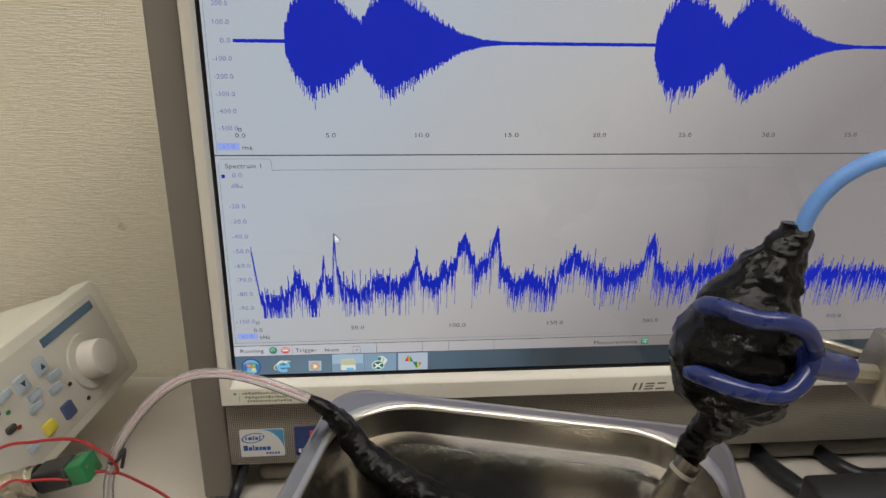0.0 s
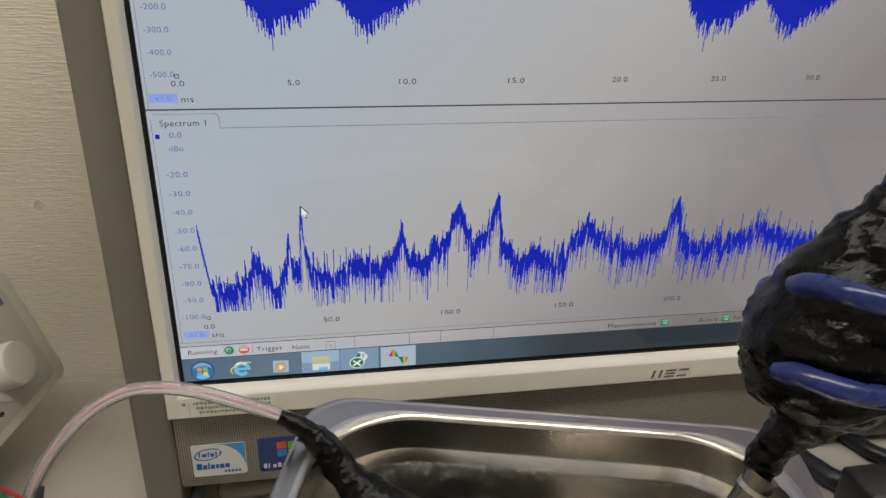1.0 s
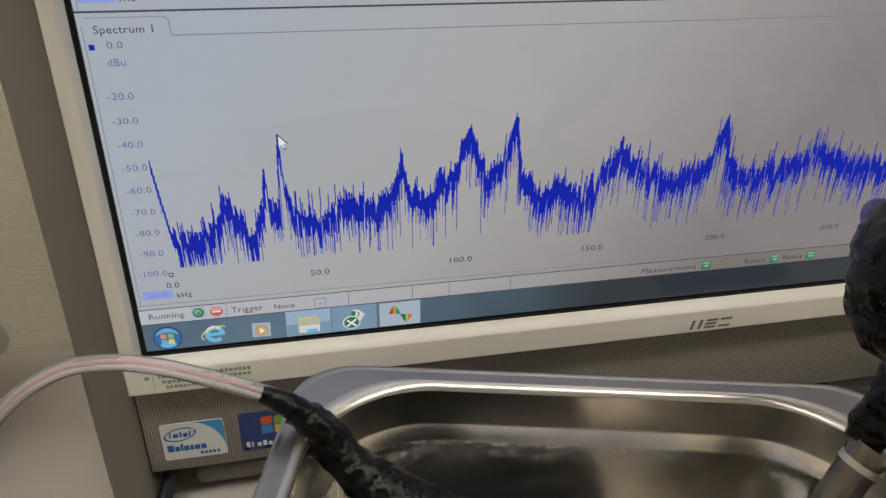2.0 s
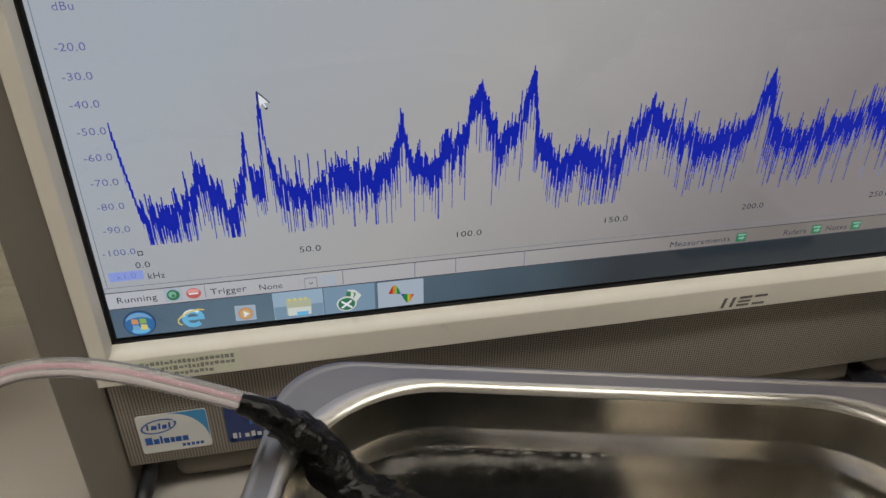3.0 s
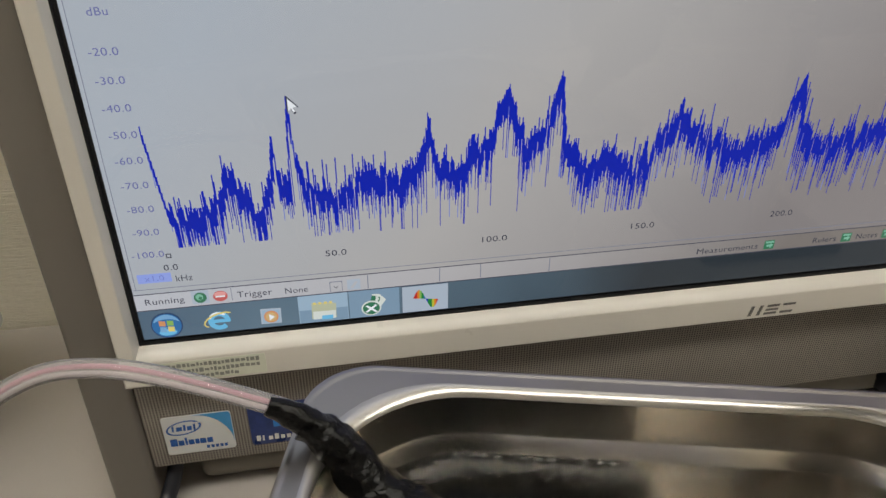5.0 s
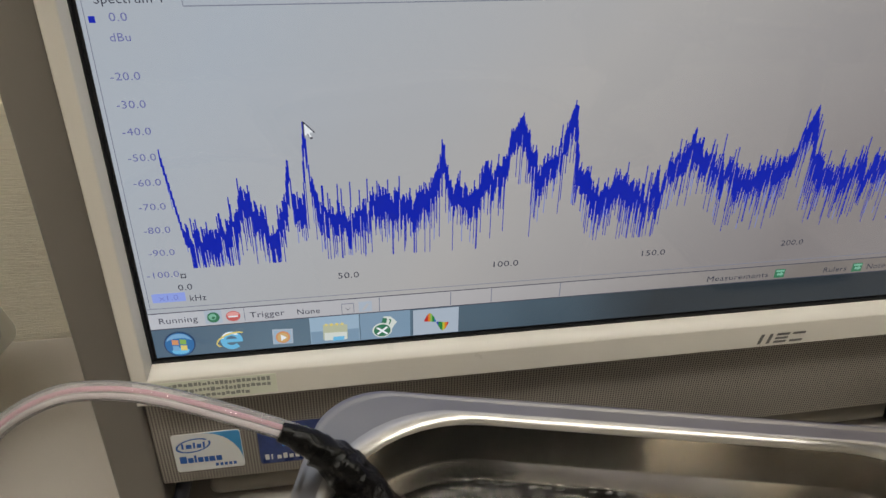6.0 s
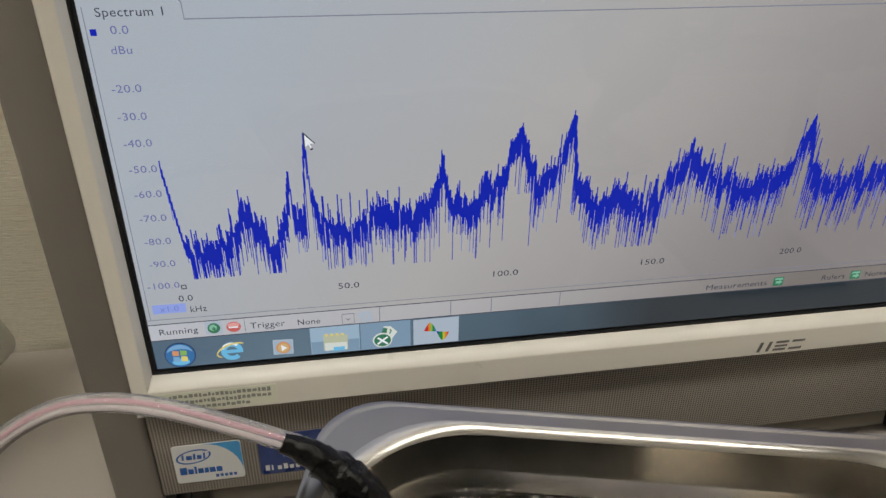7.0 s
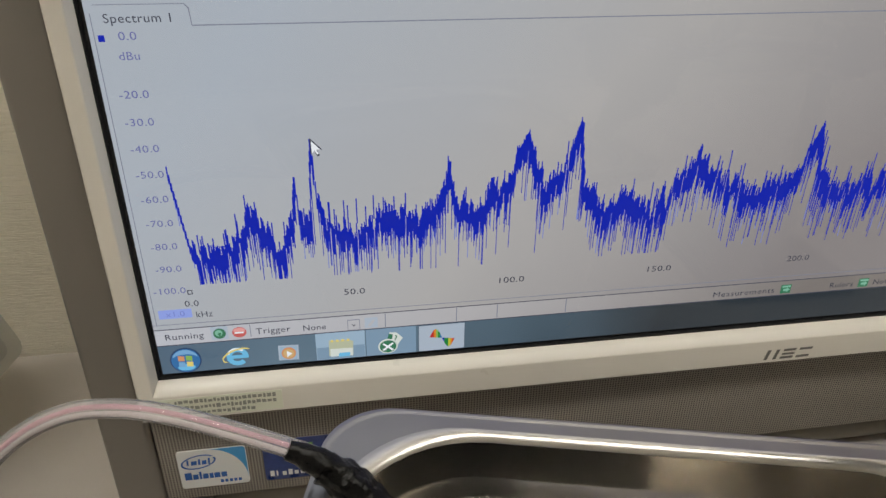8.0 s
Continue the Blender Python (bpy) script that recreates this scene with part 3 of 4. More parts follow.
lit("player_icon", [(0.0399, 0.0034), (0.0466, 0.0032), (0.0468, 0.0092), (0.0401, 0.0095)], 2, G_TASKW)
lit("player_icon", [(0.0404, 0.0038), (0.0461, 0.0037), (0.0463, 0.0088), (0.0406, 0.0090)], 3, G_BLUEW)
lit("player_icon", disc(0.0434, 0.0063, 0.0024), 4, G_ORANGE)
lit("player_icon", disc(0.0434, 0.0063, 0.0018), 5, G_AMBER)
lit("player_icon", [(0.0428, 0.0050), (0.0446, 0.0063), (0.0428, 0.0076)], 6, G_WHITE)
lit("task_button", rect(0.0526, 0.0692, 0.0020, 0.0129), 2, G_BLUEW)
lit("task_button", rect(0.0528, 0.0690, 0.0022, 0.0072), 3, G_TASKB)
lit("folder_icon", [(0.0568, 0.0036), (0.0650, 0.0034), (0.0652, 0.0092), (0.0630, 0.0098), (0.0570, 0.0100)], 4, G_FOLD)
for x in (0.0576, 0.0594, 0.0612, 0.0630):
    lit("folder_icon", rect(x, x + 0.0009, 0.0094, 0.0103), 5, G_GOLD)
lit("folder_icon", [(0.0572, 0.0034), (0.0648, 0.0033), (0.0649, 0.0064), (0.0573, 0.0066)], 5, G_PAPER)
lit("folder_icon", [(0.0600, 0.0032), (0.0638, 0.0032), (0.0640, 0.0048), (0.0602, 0.0048)], 6, G_CYAN)
lit("task_button", rect(0.0696, 0.0868, 0.0020, 0.0129), 2, G_TASKB)
lit("sheet_icon", [(0.0764, 0.0056), (0.0796, 0.0048), (0.0822, 0.0086), (0.0800, 0.0110), (0.0776, 0.0112)], 3, G_PAPER)
write("?", 0.0798, 0.0083, 0.0044, G_GREEN, "sheet_mark", 4, "CENTER")
lit("sheet_icon", [(0.0768, 0.0086), (0.0784, 0.0080), (0.0788, 0.0104), (0.0774, 0.0108)], 4, G_GREEN)
lit("sheet_icon", disc(0.0770, 0.0058, 0.0034, 0.0030), 5, G_PAPER)
lit("sheet_icon", disc(0.0770, 0.0058, 0.0029, 0.0025), 6, G_GREEN)
for sg in (1, -1):
    lit("sheet_icon", [(0.0770 + sg * u, 0.0058 + v) for u, v in ((-0.0020, -0.0012), (-0.0014, -0.0016), (0.0020, 0.0012), (0.0014, 0.0016))], 7 if sg > 0 else 8, G_WHITE)
lit("task_button", rect(0.0876, 0.1040, 0.0020, 0.0129), 2, G_TASKE)
lit("task_button", rect(0.0878, 0.1038, 0.0022, 0.0127), 3, G_TASKW)
HUES = (G_VIVID[0], G_VIVID[0], G_VIVID[1], G_LEAF, G_VIVID[2], G_ORB, G_WAVE, G_VIVID[2], G_VIVID[2], G_LIME, G_VIVID[1], G_VIVID[0])
for i, g in enumerate(HUES):
    u0, u1 = i / 12, (i + 1) / 12
    c0, c1 = (0.0036 * math.sin(2 * math.pi * u) for u in (u0, u1))
    x0, x1, axis = 0.0915 + 0.0088 * u0, 0.0915 + 0.0088 * u1 + 0.00005, 0.0072 - 0.0012 * (u0 - 0.5)
    tri = [(x0, axis), (x1, axis), (x1, axis + c1), (x0, axis + c0)]
    if i in (0, 6):
        tri = [(x0, axis), (x1, axis), (x1, axis + c1)]
    if i in (5, 11):
        tri = [(x0, axis), (x1, axis), (x0, axis + c0)]
    lit("wave_icon", tri, 4, g)

# mouse pointer
cx, cz = 0.0560, 0.0822
arrow = [(0, 0), (0, -0.0052), (0.0012, -0.0041), (0.0020, -0.0058), (0.0027, -0.0055), (0.0019, -0.0038), (0.0035, -0.0037)]
lit("pointer", [(cx + x, cz + z) for x, z in arrow], 5, G_TEXT)
lit("pointer_fill", [(cx + 0.0004 + x * 0.74, cz - 0.0009 + z * 0.74) for x, z in arrow], 6, G_WHITE)

# marks on the bezel: maker's mark as plain bars, printed label, stickers
for k in range(3):
    for d, w in ((0.0, 0.0013), (0.0036, 0.0013)) if k == 0 else ((0.0, 0.0052),):
        for z0, z1 in (((0.0116, 0.0072),) if k == 0 else ((0.0116, 0.0106), (0.0099, 0.0090), (0.0082, 0.0072)) if k == 1 else ((0.0116, 0.0106), (0.0082, 0.0072))):
            x = 0.2182 + 0.0066 * k + d
            f0, f1 = (0.0116 - z0) * 0.25, (0.0116 - z1) * 0.25
            part("maker_mark", shape([(x + f0, S - z0), (x + w + f0, S - z0), (x + w + f1, S - z1), (x + f1, S - z1)], -0.00495, 0.0001), M_GREY, bezel)
lab = part("warning_label", shape(rect(-0.0005, 0.0402, S - 0.0120, S - 0.0040), -0.00495, 0.0001), M_PAPER, bezel, "pale green printed warning label")
rngl = random.Random(3)
for row in range(3):
    x, z = 0.0052 + 0.0012 * row, S - 0.0056 - 0.0024 * row
    while x < (0.0375, 0.0378, 0.0310)[row]:
        w = rngl.choice((0.0008, 0.0011, 0.0014))
        part("print_mark", shape(rect(x, x + w, z - rngl.uniform(0.0004, 0.0009), z + rngl.uniform(0.0004, 0.0009)), -0.00515, 0.00005), M_PRINT, lab)
        x += w + 0.0004
part("print_mark", shape(rect(0.0006, 0.0022, S - 0.0064, S - 0.0050), -0.00515, 0.00005), M_PRINT, lab)
part("print_mark", shape(rect(0.0034, 0.0036, S - 0.0110, S - 0.0048), -0.00515, 0.00005), M_PRINT, lab)

YP = 0.0018
def rounded(x0, x1, z0, z1, r):
    return [((x0 + x1) / 2 + x, (z0 + z1) / 2 + z) for x, z in outline((x1 - x0) / 2, (z1 - z0) / 2, r, 4)]


def leaning(x, z, w, h, lean=0.0):
    """A small upright or leaning bar."""
    return [(x, z), (x + w, z), (x + w + lean, z + h), (x + lean, z + h)]


stick = part("processor_sticker", shape(rounded(0.0, 0.0242, S - 0.0512, S - 0.0332, 0.0012), YP, 0.0003), M_STW, pc, "white sticker with a blue corner")
sw = [(0.0107, S - 0.0333)] + [(0.0107 + 0.0133 * math.sin(radians(a)), S - 0.0333 - 0.0152 * (1 - math.cos(radians(a)))) for a in range(10, 91, 8)] + [(0.0240, S - 0.0342), (0.0234, S - 0.0333)]
part("sticker_corner", shape(sw, YP - 0.0003, 0.00006), M_STB, stick, "blue curved corner")
part("sticker_ring", shape([(u + 0.18 * (v - S + 0.0387), v + 0.10 * (u - 0.0072)) for u, v in disc(0.0072, S - 0.0387, 0.0062, 0.0033, 44, 35, 388) + disc(0.0072, S - 0.0387, 0.0055, 0.0028, 44, 388, 35)], YP - 0.0004, 0.00006), M_STI, stick)
for x, w, h in ((0.0030, 0.0007, 0.0025), (0.0045, 0.0020, 0.0019), (0.0070, 0.0008, 0.0027), (0.0083, 0.0016, 0.0019), (0.0105, 0.0007, 0.0028)):
    part("sticker_bar", shape(leaning(x, S - 0.0400, w, h, 0.0002), YP - 0.0004, 0.00006), M_STI, stick)
for k, (w, h) in enumerate(((0.0024, 0.0034), (0.0019, 0.0024), (0.0008, 0.0035), (0.0019, 0.0024), (0.0014, 0.0024), (0.0021, 0.0024), (0.0020, 0.0024))):
    part("sticker_bar", shape(leaning((0.0016, 0.0044, 0.0067, 0.0079, 0.0102, 0.0119, 0.0144)[k], S - 0.0470, w, h), YP - 0.0004, 0.00006), M_STI, stick)
for k in range(5):
    part("sticker_bar", shape(leaning(0.0138 + 0.0016 * k, S - 0.0497, 0.0011, 0.0014), YP - 0.0004, 0.00006), M_STI, stick)
navy = part("system_sticker", shape(rounded(0.0300, 0.0545, S - 0.0515, S - 0.0322, 0.0010), YP, 0.0003), M_STN, pc, "dark blue sticker with a four-coloured mark")
for (dx, dz), m in zip(((0, 0.0044), (0.0052, 0.0044), (0, 0), (0.0052, 0)), M_FLAGS):
    part("flag_quarter", shape([(0.0385 + dx, S - 0.0436 + dz), (0.0431 + dx, S - 0.0431 + dz), (0.0429 + dx, S - 0.0392 + dz), (0.0385 + dx, S - 0.0397 + dz)], YP - 0.0003, 0.00006), m, navy)
for k, h in enumerate((0.0026, 0.0025, 0.0018, 0.0026, 0.0018, 0.0018, 0.0018)):
    part("sticker_bar", shape(leaning(0.0318 + 0.0022 * k, S - 0.0496, 0.0015 if k != 1 else 0.0006, h), YP - 0.0003, 0.00006), M_STW, navy)

# ---- cables and the small box behind the pan ----
solo("power_cable", tube([(0.004, 0.060, 0.060), (0.001, 0.025, 0.030), (-0.001, 0.008, 0.014), (-0.005, -0.003, 0.0045), (-0.006, -0.03, 0.0033), (0.02, -0.04, 0.0033)], 0.0030), M_CABLE,
     "black cable hanging behind the speaker panel", "cable", "black cables")
solo("power_cable", tube([(0.285, 0.118, 0.006), (0.302, 0.060, 0.006), (0.311, 0.018, 0.006), (0.317, -0.010, 0.006), (0.335, -0.026, 0.006), (0.42, -0.024, 0.006), (0.52, -0.02, 0.006)], 0.0055), M_CABLE,
     "thick black cable on the desk under the computer", "cable", "black cables")
solo("power_cable", tube([(0.325, 0.118, 0.005), (0.340, 0.060, 0.005), (0.352, 0.017, 0.005), (0.361, -0.006, 0.005), (0.380, -0.012, 0.005), (0.46, -0.008, 0.005), (0.55, 0.0, 0.005)], 0.0045), M_CABLE,
     "thick black cable on the desk under the computer", "cable", "black cables")
amp = thing("amplifier_box", (0.36, -0.05, 0), "small black box with a gold coaxial connector", "amplifier")
part("case", box(0.308, 0.405, -0.060, -0.036, 0.0, 0.030, 0.003, None, 3), M_BLACK, amp)
part("connector", turned([(0.0042, 0), (0.0042, 0.003), (0.0033, 0.003), (0.0033, 0.010), (0.0014, 0.010)], pose(0.3165, -0.0595, 0.0225, 90, 0, 0), 20), M_GOLD, amp, "gold coaxial connector")
for k in range(4):
    part("printed_bar", box(0.327 + 0.005 * k, 0.3305 + 0.005 * k, -0.0604, -0.0600, 0.020, 0.0245 - 0.001 * (k % 2)), M_STW, amp)

# ---- the steel pan with water ----
PAN = Matrix.Translation((0.0587, -0.0503, 0)) @ Matrix.Rotation(radians(-14.8), 4, "Z") @ Matrix.Translation((0.0854, -0.081, 0))
PW, PD, RIM = 0.0854, 0.081, 0.1045
pan = thing("steel_pan", PAN @ Vector((0, 0, 0)), "deep stainless steel food pan with a wide rim, holding water", "pan")


def loft(profile, m):
    """Rings of a rounded rectangle: (inset, corner radius, height)."""
    bm = bmesh.new()
    rings = [[bm.verts.new((x, y, z)) for x, y in outline(PW - i, PD - i, r)] for i, r, z in profile]
    n = len(rings[0])
    for a, b in zip(rings, rings[1:]):
        for k in range(n):
            bm.faces.new((a[k], a[(k + 1) % n], b[(k + 1) % n], b[k]))
    return bm, rings


bm, rings = loft([(0.0014, 0.0160, RIM - 0.0052), (0.0005, 0.0166, RIM - 0.0050), (0.0, 0.017, RIM - 0.0042), (0.0, 0.017, RIM - 0.0006), (0.0001, 0.0170, RIM - 0.0002),
                  (0.0004, 0.0170, RIM), (0.0012, 0.0172, RIM), (0.0016, 0.0174, RIM - 0.0002), (0.0022, 0.0180, RIM - 0.0002), (0.0040, 0.0240, RIM - 0.0001), (0.0058, 0.0300, RIM),
                  (0.0058, 0.0300, RIM - 0.0008), (0.0020, 0.0180, RIM - 0.0010), (0.0014, 0.0160, RIM - 0.0052)], PAN)
bmesh.ops.remove_doubles(bm, verts=bm.verts[:], dist=0.00001)
bm.transform(PAN)
bmesh.ops.recalc_face_normals(bm, faces=bm.faces[:])
rim = part("rim", bm, M_SATIN, pan, "satin steel rim")
arc = [(0.0058 + 0.0025 * math.sin(radians(a)), 0.0300 + 0.0035 * math.sin(radians(a)), RIM - 0.0025 * (1 - math.cos(radians(a)))) for a in range(0, 88, 8)]
bm, rings = loft(arc, PAN)
bm.transform(PAN)
part("lip", bm, M_STEEL, pan, "bright rounded inner lip")
bm, rings = loft([arc[-1], (0.0086, 0.0335, 0.0912), (0.0088, 0.0334, 0.0906), (0.0106, 0.0322, 0.0864), (0.0108, 0.0320, 0.0856),
                  (0.0205, 0.0260, 0.0150), (0.0215, 0.0250, 0.0090), (0.0245, 0.0225, 0.0045), (0.0300, 0.0200, 0.0020), (0.0420, 0.0150, 0.0012)], PAN)
bm.faces.new(rings[-1])
out, orings = loft([(0.0040, 0.0230, RIM - 0.0012), (0.0064, 0.0300, RIM - 0.0026), (0.0078, 0.0330, 0.0920), (0.0096, 0.0322, 0.0858),
                    (0.0197, 0.0245, 0.0150), (0.0207, 0.0245, 0.0080), (0.0240, 0.0225, 0.0030), (0.0300, 0.0200, 0.0002), (0.0420, 0.0150, 0.0)], PAN)
out.faces.new(orings[-1])
skin = bpy.data.meshes.new("skin")
out.to_mesh(skin)
out.free()
bm.from_mesh(skin)
bpy.data.meshes.remove(skin)
bm.transform(PAN)
part("basin", bm, M_BASIN, pan, "polished steel basin with a stacking ledge")
WZ = 0.0858
bm = bmesh.new()
bm.faces.new([bm.verts.new((x, y, WZ)) for x, y in outline(PW - 0.0108, PD - 0.0108, 0.0321)])
bm.transform(PAN)
solo("water", bm, M_WATER, "clear still water in the steel pan", "water")
rngw = random.Random(8)
for i in range(15):
    u = rngw.uniform(-0.050, 0.055)
    r = rngw.uniform(0.0003, 0.0006)
    c = PAN @ Vector((u, PD - 0.0112 - r * 1.1, WZ))
    bm = bmesh.new()
    bmesh.ops.create_uvsphere(bm, u_segments=10, v_segments=6, radius=1)
    bm.transform(Matrix.Translation(c) @ Matrix.Diagonal((r * 2.2, r, r * 0.5, 1)))
    solo("bubble", bm, M_DROP, "small clear air bubble at the water's edge", "bubble", "bubbles along the pan wall")

# ---- the coated transducer in the pan, with its tube ----
P = [(0.0478, -0.0773, 0.1152), (0.0520, -0.0779, 0.1131), (0.0558, -0.0788, 0.1105), (0.0603, -0.0808, 0.1073), (0.0645, -0.0830, 0.1018), (0.0688, -0.0860, 0.0962),
     (0.0745, -0.0905, 0.0920), (0.0830, -0.0960, 0.0885), (0.100, -0.1030, 0.0800), (0.118, -0.110, 0.064), (0.136, -0.117, 0.046)]
trans = thing("coated_transducer", (0.136, -0.117, 0.046), "lumpy transducer sealed in glossy black putty, hanging over the rim", "transducer")
part("neck", tube(P[:4], lambda t: 0.0024 + 0.0018 * t, 24, 12, 0.0008, 190), M_PUTTY, trans, "wrapped neck round the end of the tube")
part("body", tube(P[2:], lambda t: 0.0038 + 0.0013 * min(1, t * 3) + 0.0055 * t * t, 36, 18, 0.0017, 165), M_PUTTY, trans)
bm = bmesh.new()
bmesh.ops.create_icosphere(bm, subdivisions=5, radius=1)
for v in bm.verts:
    d = v.co.normalized()
    q = Vector((d.x * 0.037, d.y * 0.030, d.z * 0.040))
    f = 1 + 0.10 * noise.noise(q * 70) + 0.07 * noise.noise(q * 170) + 0.03 * noise.noise(q * 380)
    v.co = q * f
bm.transform(Matrix.Translation((0.106, -0.117, 0.0470)) @ Matrix.Rotation(radians(-14.2), 4, "Z"))
part("head", bm, M_SUNK, trans, "broad lumpy black head under the water")
T = [(0.0515, -0.0772, 0.1138), (0.0370, -0.0745, 0.1193), (0.0227, -0.0705, 0.1226), (0.0104, -0.0670, 0.1231), (-0.0019, -0.0650, 0.1212), (-0.0147, -0.0640, 0.1140),
     (-0.0269, -0.0640, 0.1016), (-0.0375, -0.0640, 0.0858), (-0.0433, -0.0640, 0.0708), (-0.0459, -0.0640, 0.0577), (-0.047, -0.066, 0.030), (-0.047, -0.080, 0.006), (-0.045, -0.14, 0.0034), (-0.05, -0.25, 0.0034)]
tub = thing("silicone_tube", (-0.047, -0.085, 0), "clear silicone tube with thin coloured wires inside", "tube")
part("sleeve", tube(T, 0.0023, 18, 10), M_TUBE, tub, "clear milky silicone sleeve")
for dz, m, nm in ((0.0003, M_PINK, "pink_wire"), (-0.0008, M_PALE, "white_wire")):
    part("wire", tube([(x, y + dz, z + dz) for x, y, z in T], 0.0006, 10, 8), m, tub, "thin pink wire" if m is M_PINK else "thin pale wire")
solo("wire_tie", tube([(-0.0350, -0.0675, 0.0845), (-0.0372, -0.0680, 0.0815), (-0.0405, -0.0670, 0.0790), (-0.0420, -0.0640, 0.0785), (-0.0400, -0.0612, 0.0795), (-0.0365, -0.0618, 0.0820), (-0.0350, -0.0650, 0.0835), (-0.0362, -0.0678, 0.0770)], 0.0008, 10, 6), M_BLACK,
     "thin black tie looped round the tube", "cable tie")

# ---- the coated sensor in its clamp ----
sensor = thing("coated_sensor", (0.2, -0.115, 0.09), "sensor wrapped in lumpy glossy black putty with a light blue cable", "sensor")
body = [(0.2232, -0.1140, 0.2047), (0.2229, -0.1148, 0.2000), (0.2194, -0.1160, 0.1935), (0.2149, -0.1170, 0.1850), (0.2100, -0.1180, 0.1724), (0.2080, -0.1190, 0.1593), (0.2093, -0.1190, 0.1480),
        (0.2110, -0.1190, 0.1395), (0.2075, -0.1190, 0.1310), (0.2019, -0.1190, 0.1242), (0.1981, -0.1195, 0.1183), (0.1950, -0.1200, 0.1118)]


def girth(t):
    for (a, u), (b, v) in zip(GIRTH, GIRTH[1:]):
        if a <= t <= b:
            f = (t - a) / (b - a)
            return u + (v - u) * (3 * f * f - 2 * f ** 3)
    return GIRTH[-1][1]


GIRTH = [(i / 11, r) for i, r in enumerate((0.0046, 0.0064, 0.0084, 0.0121, 0.0184, 0.0236, 0.0230, 0.0172, 0.0102, 0.0068, 0.0056, 0.0048))]
part("body", tube(body, girth, 64, 20, 0.0015, 150, 1.0), M_PUTTY, sensor, "lumpy black putty")
part("tip", tube([(0.1953, -0.1230, 0.1123), (0.1921, -0.1235, 0.1068), (0.1893, -0.1240, 0.1015), (0.1831, -0.1260, 0.0913), (0.1740, -0.1290, 0.0760), (0.1660, -0.1310, 0.0600)], 0.0048, 20, 6), M_DARK, sensor, "bright metal tip")
part("ferrule", tube([(0.1930, -0.1234, 0.1083), (0.1921, -0.1235, 0.1068)], 0.0052, 20, 3), M_STEEL, sensor, "bright metal ferrule")
part("cable", tube([(0.2236, -0.1170, 0.2010), (0.2248, -0.1170, 0.2079), (0.2285, -0.1170, 0.2160), (0.2359, -0.1170, 0.2233), (0.2491, -0.1160, 0.2285), (0.2760, -0.1140, 0.2300), (0.3180, -0.10, 0.2080), (0.350, -0.07, 0.14), (0.390, -0.015, 0.03), (0.43, 0.02, 0.0034), (0.55, 0.05, 0.0034)],
                   0.0029, 16, 10), M_SKY, sensor, "light blue round cable")

clamp = thing("laboratory_clamp", (0.3300, -0.1478, 0), "laboratory stand with a clamp whose prongs are blue vinyl", "clamp stand")
part("prong", tube([(0.1862, -0.1265, 0.1800), (0.1876, -0.1340, 0.1834), (0.1908, -0.1408, 0.1846), (0.1970, -0.1450, 0.1837), (0.2060, -0.1460, 0.1830), (0.2140, -0.1450, 0.1794), (0.2196, -0.1430, 0.1725), (0.2232, -0.1410, 0.1650)],
                   lambda t: 0.0031 * min(1, 0.7 + 4 * t), 16, 8), M_BLUE, clamp, "blue vinyl-coated prong")
part("prong", tube([(0.1838, -0.1312, 0.1568), (0.1870, -0.1382, 0.1590), (0.1932, -0.1440, 0.1584), (0.2016, -0.1460, 0.1568), (0.2102, -0.1460, 0.1558), (0.2160, -0.1450, 0.1582), (0.2200, -0.1430, 0.1620), (0.2232, -0.1410, 0.1650)],
                   lambda t: 0.0032 * min(1, 0.7 + 4 * t), 16, 8), M_BLUE, clamp, "blue vinyl-coated prong")
part("prong", tube([(0.1972, -0.1035, 0.1622), (0.2010, -0.0968, 0.1622), (0.207, -0.0930, 0.162), (0.222, -0.096, 0.158), (0.236, -0.106, 0.156), (0.2442, -0.1100, 0.1554)], 0.0030, 14, 8), M_BLUE, clamp, "blue vinyl-coated prong")
part("sleeve", tube([(0.2190, -0.1420, 0.1660), (0.2226, -0.1410, 0.1645), (0.2312, -0.1380, 0.1610), (0.2390, -0.1360, 0.1587)], lambda t: 0.0056 - 0.0010 * t, 18, 6), M_BLUE, clamp)
part("arm", tube([(0.2386, -0.1360, 0.1588), (0.2497, -0.1340, 0.1552), (0.3300, -0.1300, 0.1480)], 0.0036, 8, 4), M_METAL, clamp, "dull metal arm")
part("arm", tube([(0.2442, -0.1100, 0.1554), (0.2502, -0.1150, 0.1551), (0.2565, -0.1230, 0.1558)], 0.0017, 10, 4), M_METAL, clamp)
part("joint", box(-0.0050, 0.0050, -0.008, 0.008, -0.0125, 0.0125, 0.002, pose(0.2560, -0.1320, 0.1560, 0, 14, 0), 3), M_METAL, clamp, "worn cast metal joint")
part("joint", box(-0.012, 0.012, -0.012, 0.012, -0.014, 0.014, 0.003, pose(0.3300, -0.1380, 0.1480), 3), M_METAL, clamp)
part("rod", turned([(0.006, 0.008), (0.006, 0.41), (0.0045, 0.414)], pose(0.3300, -0.1478, 0)), M_NICKEL, clamp)
part("base", box(0.285, 0.375, -0.235, -0.126, 0.0, 0.009, 0.003), M_BLACK, clamp)

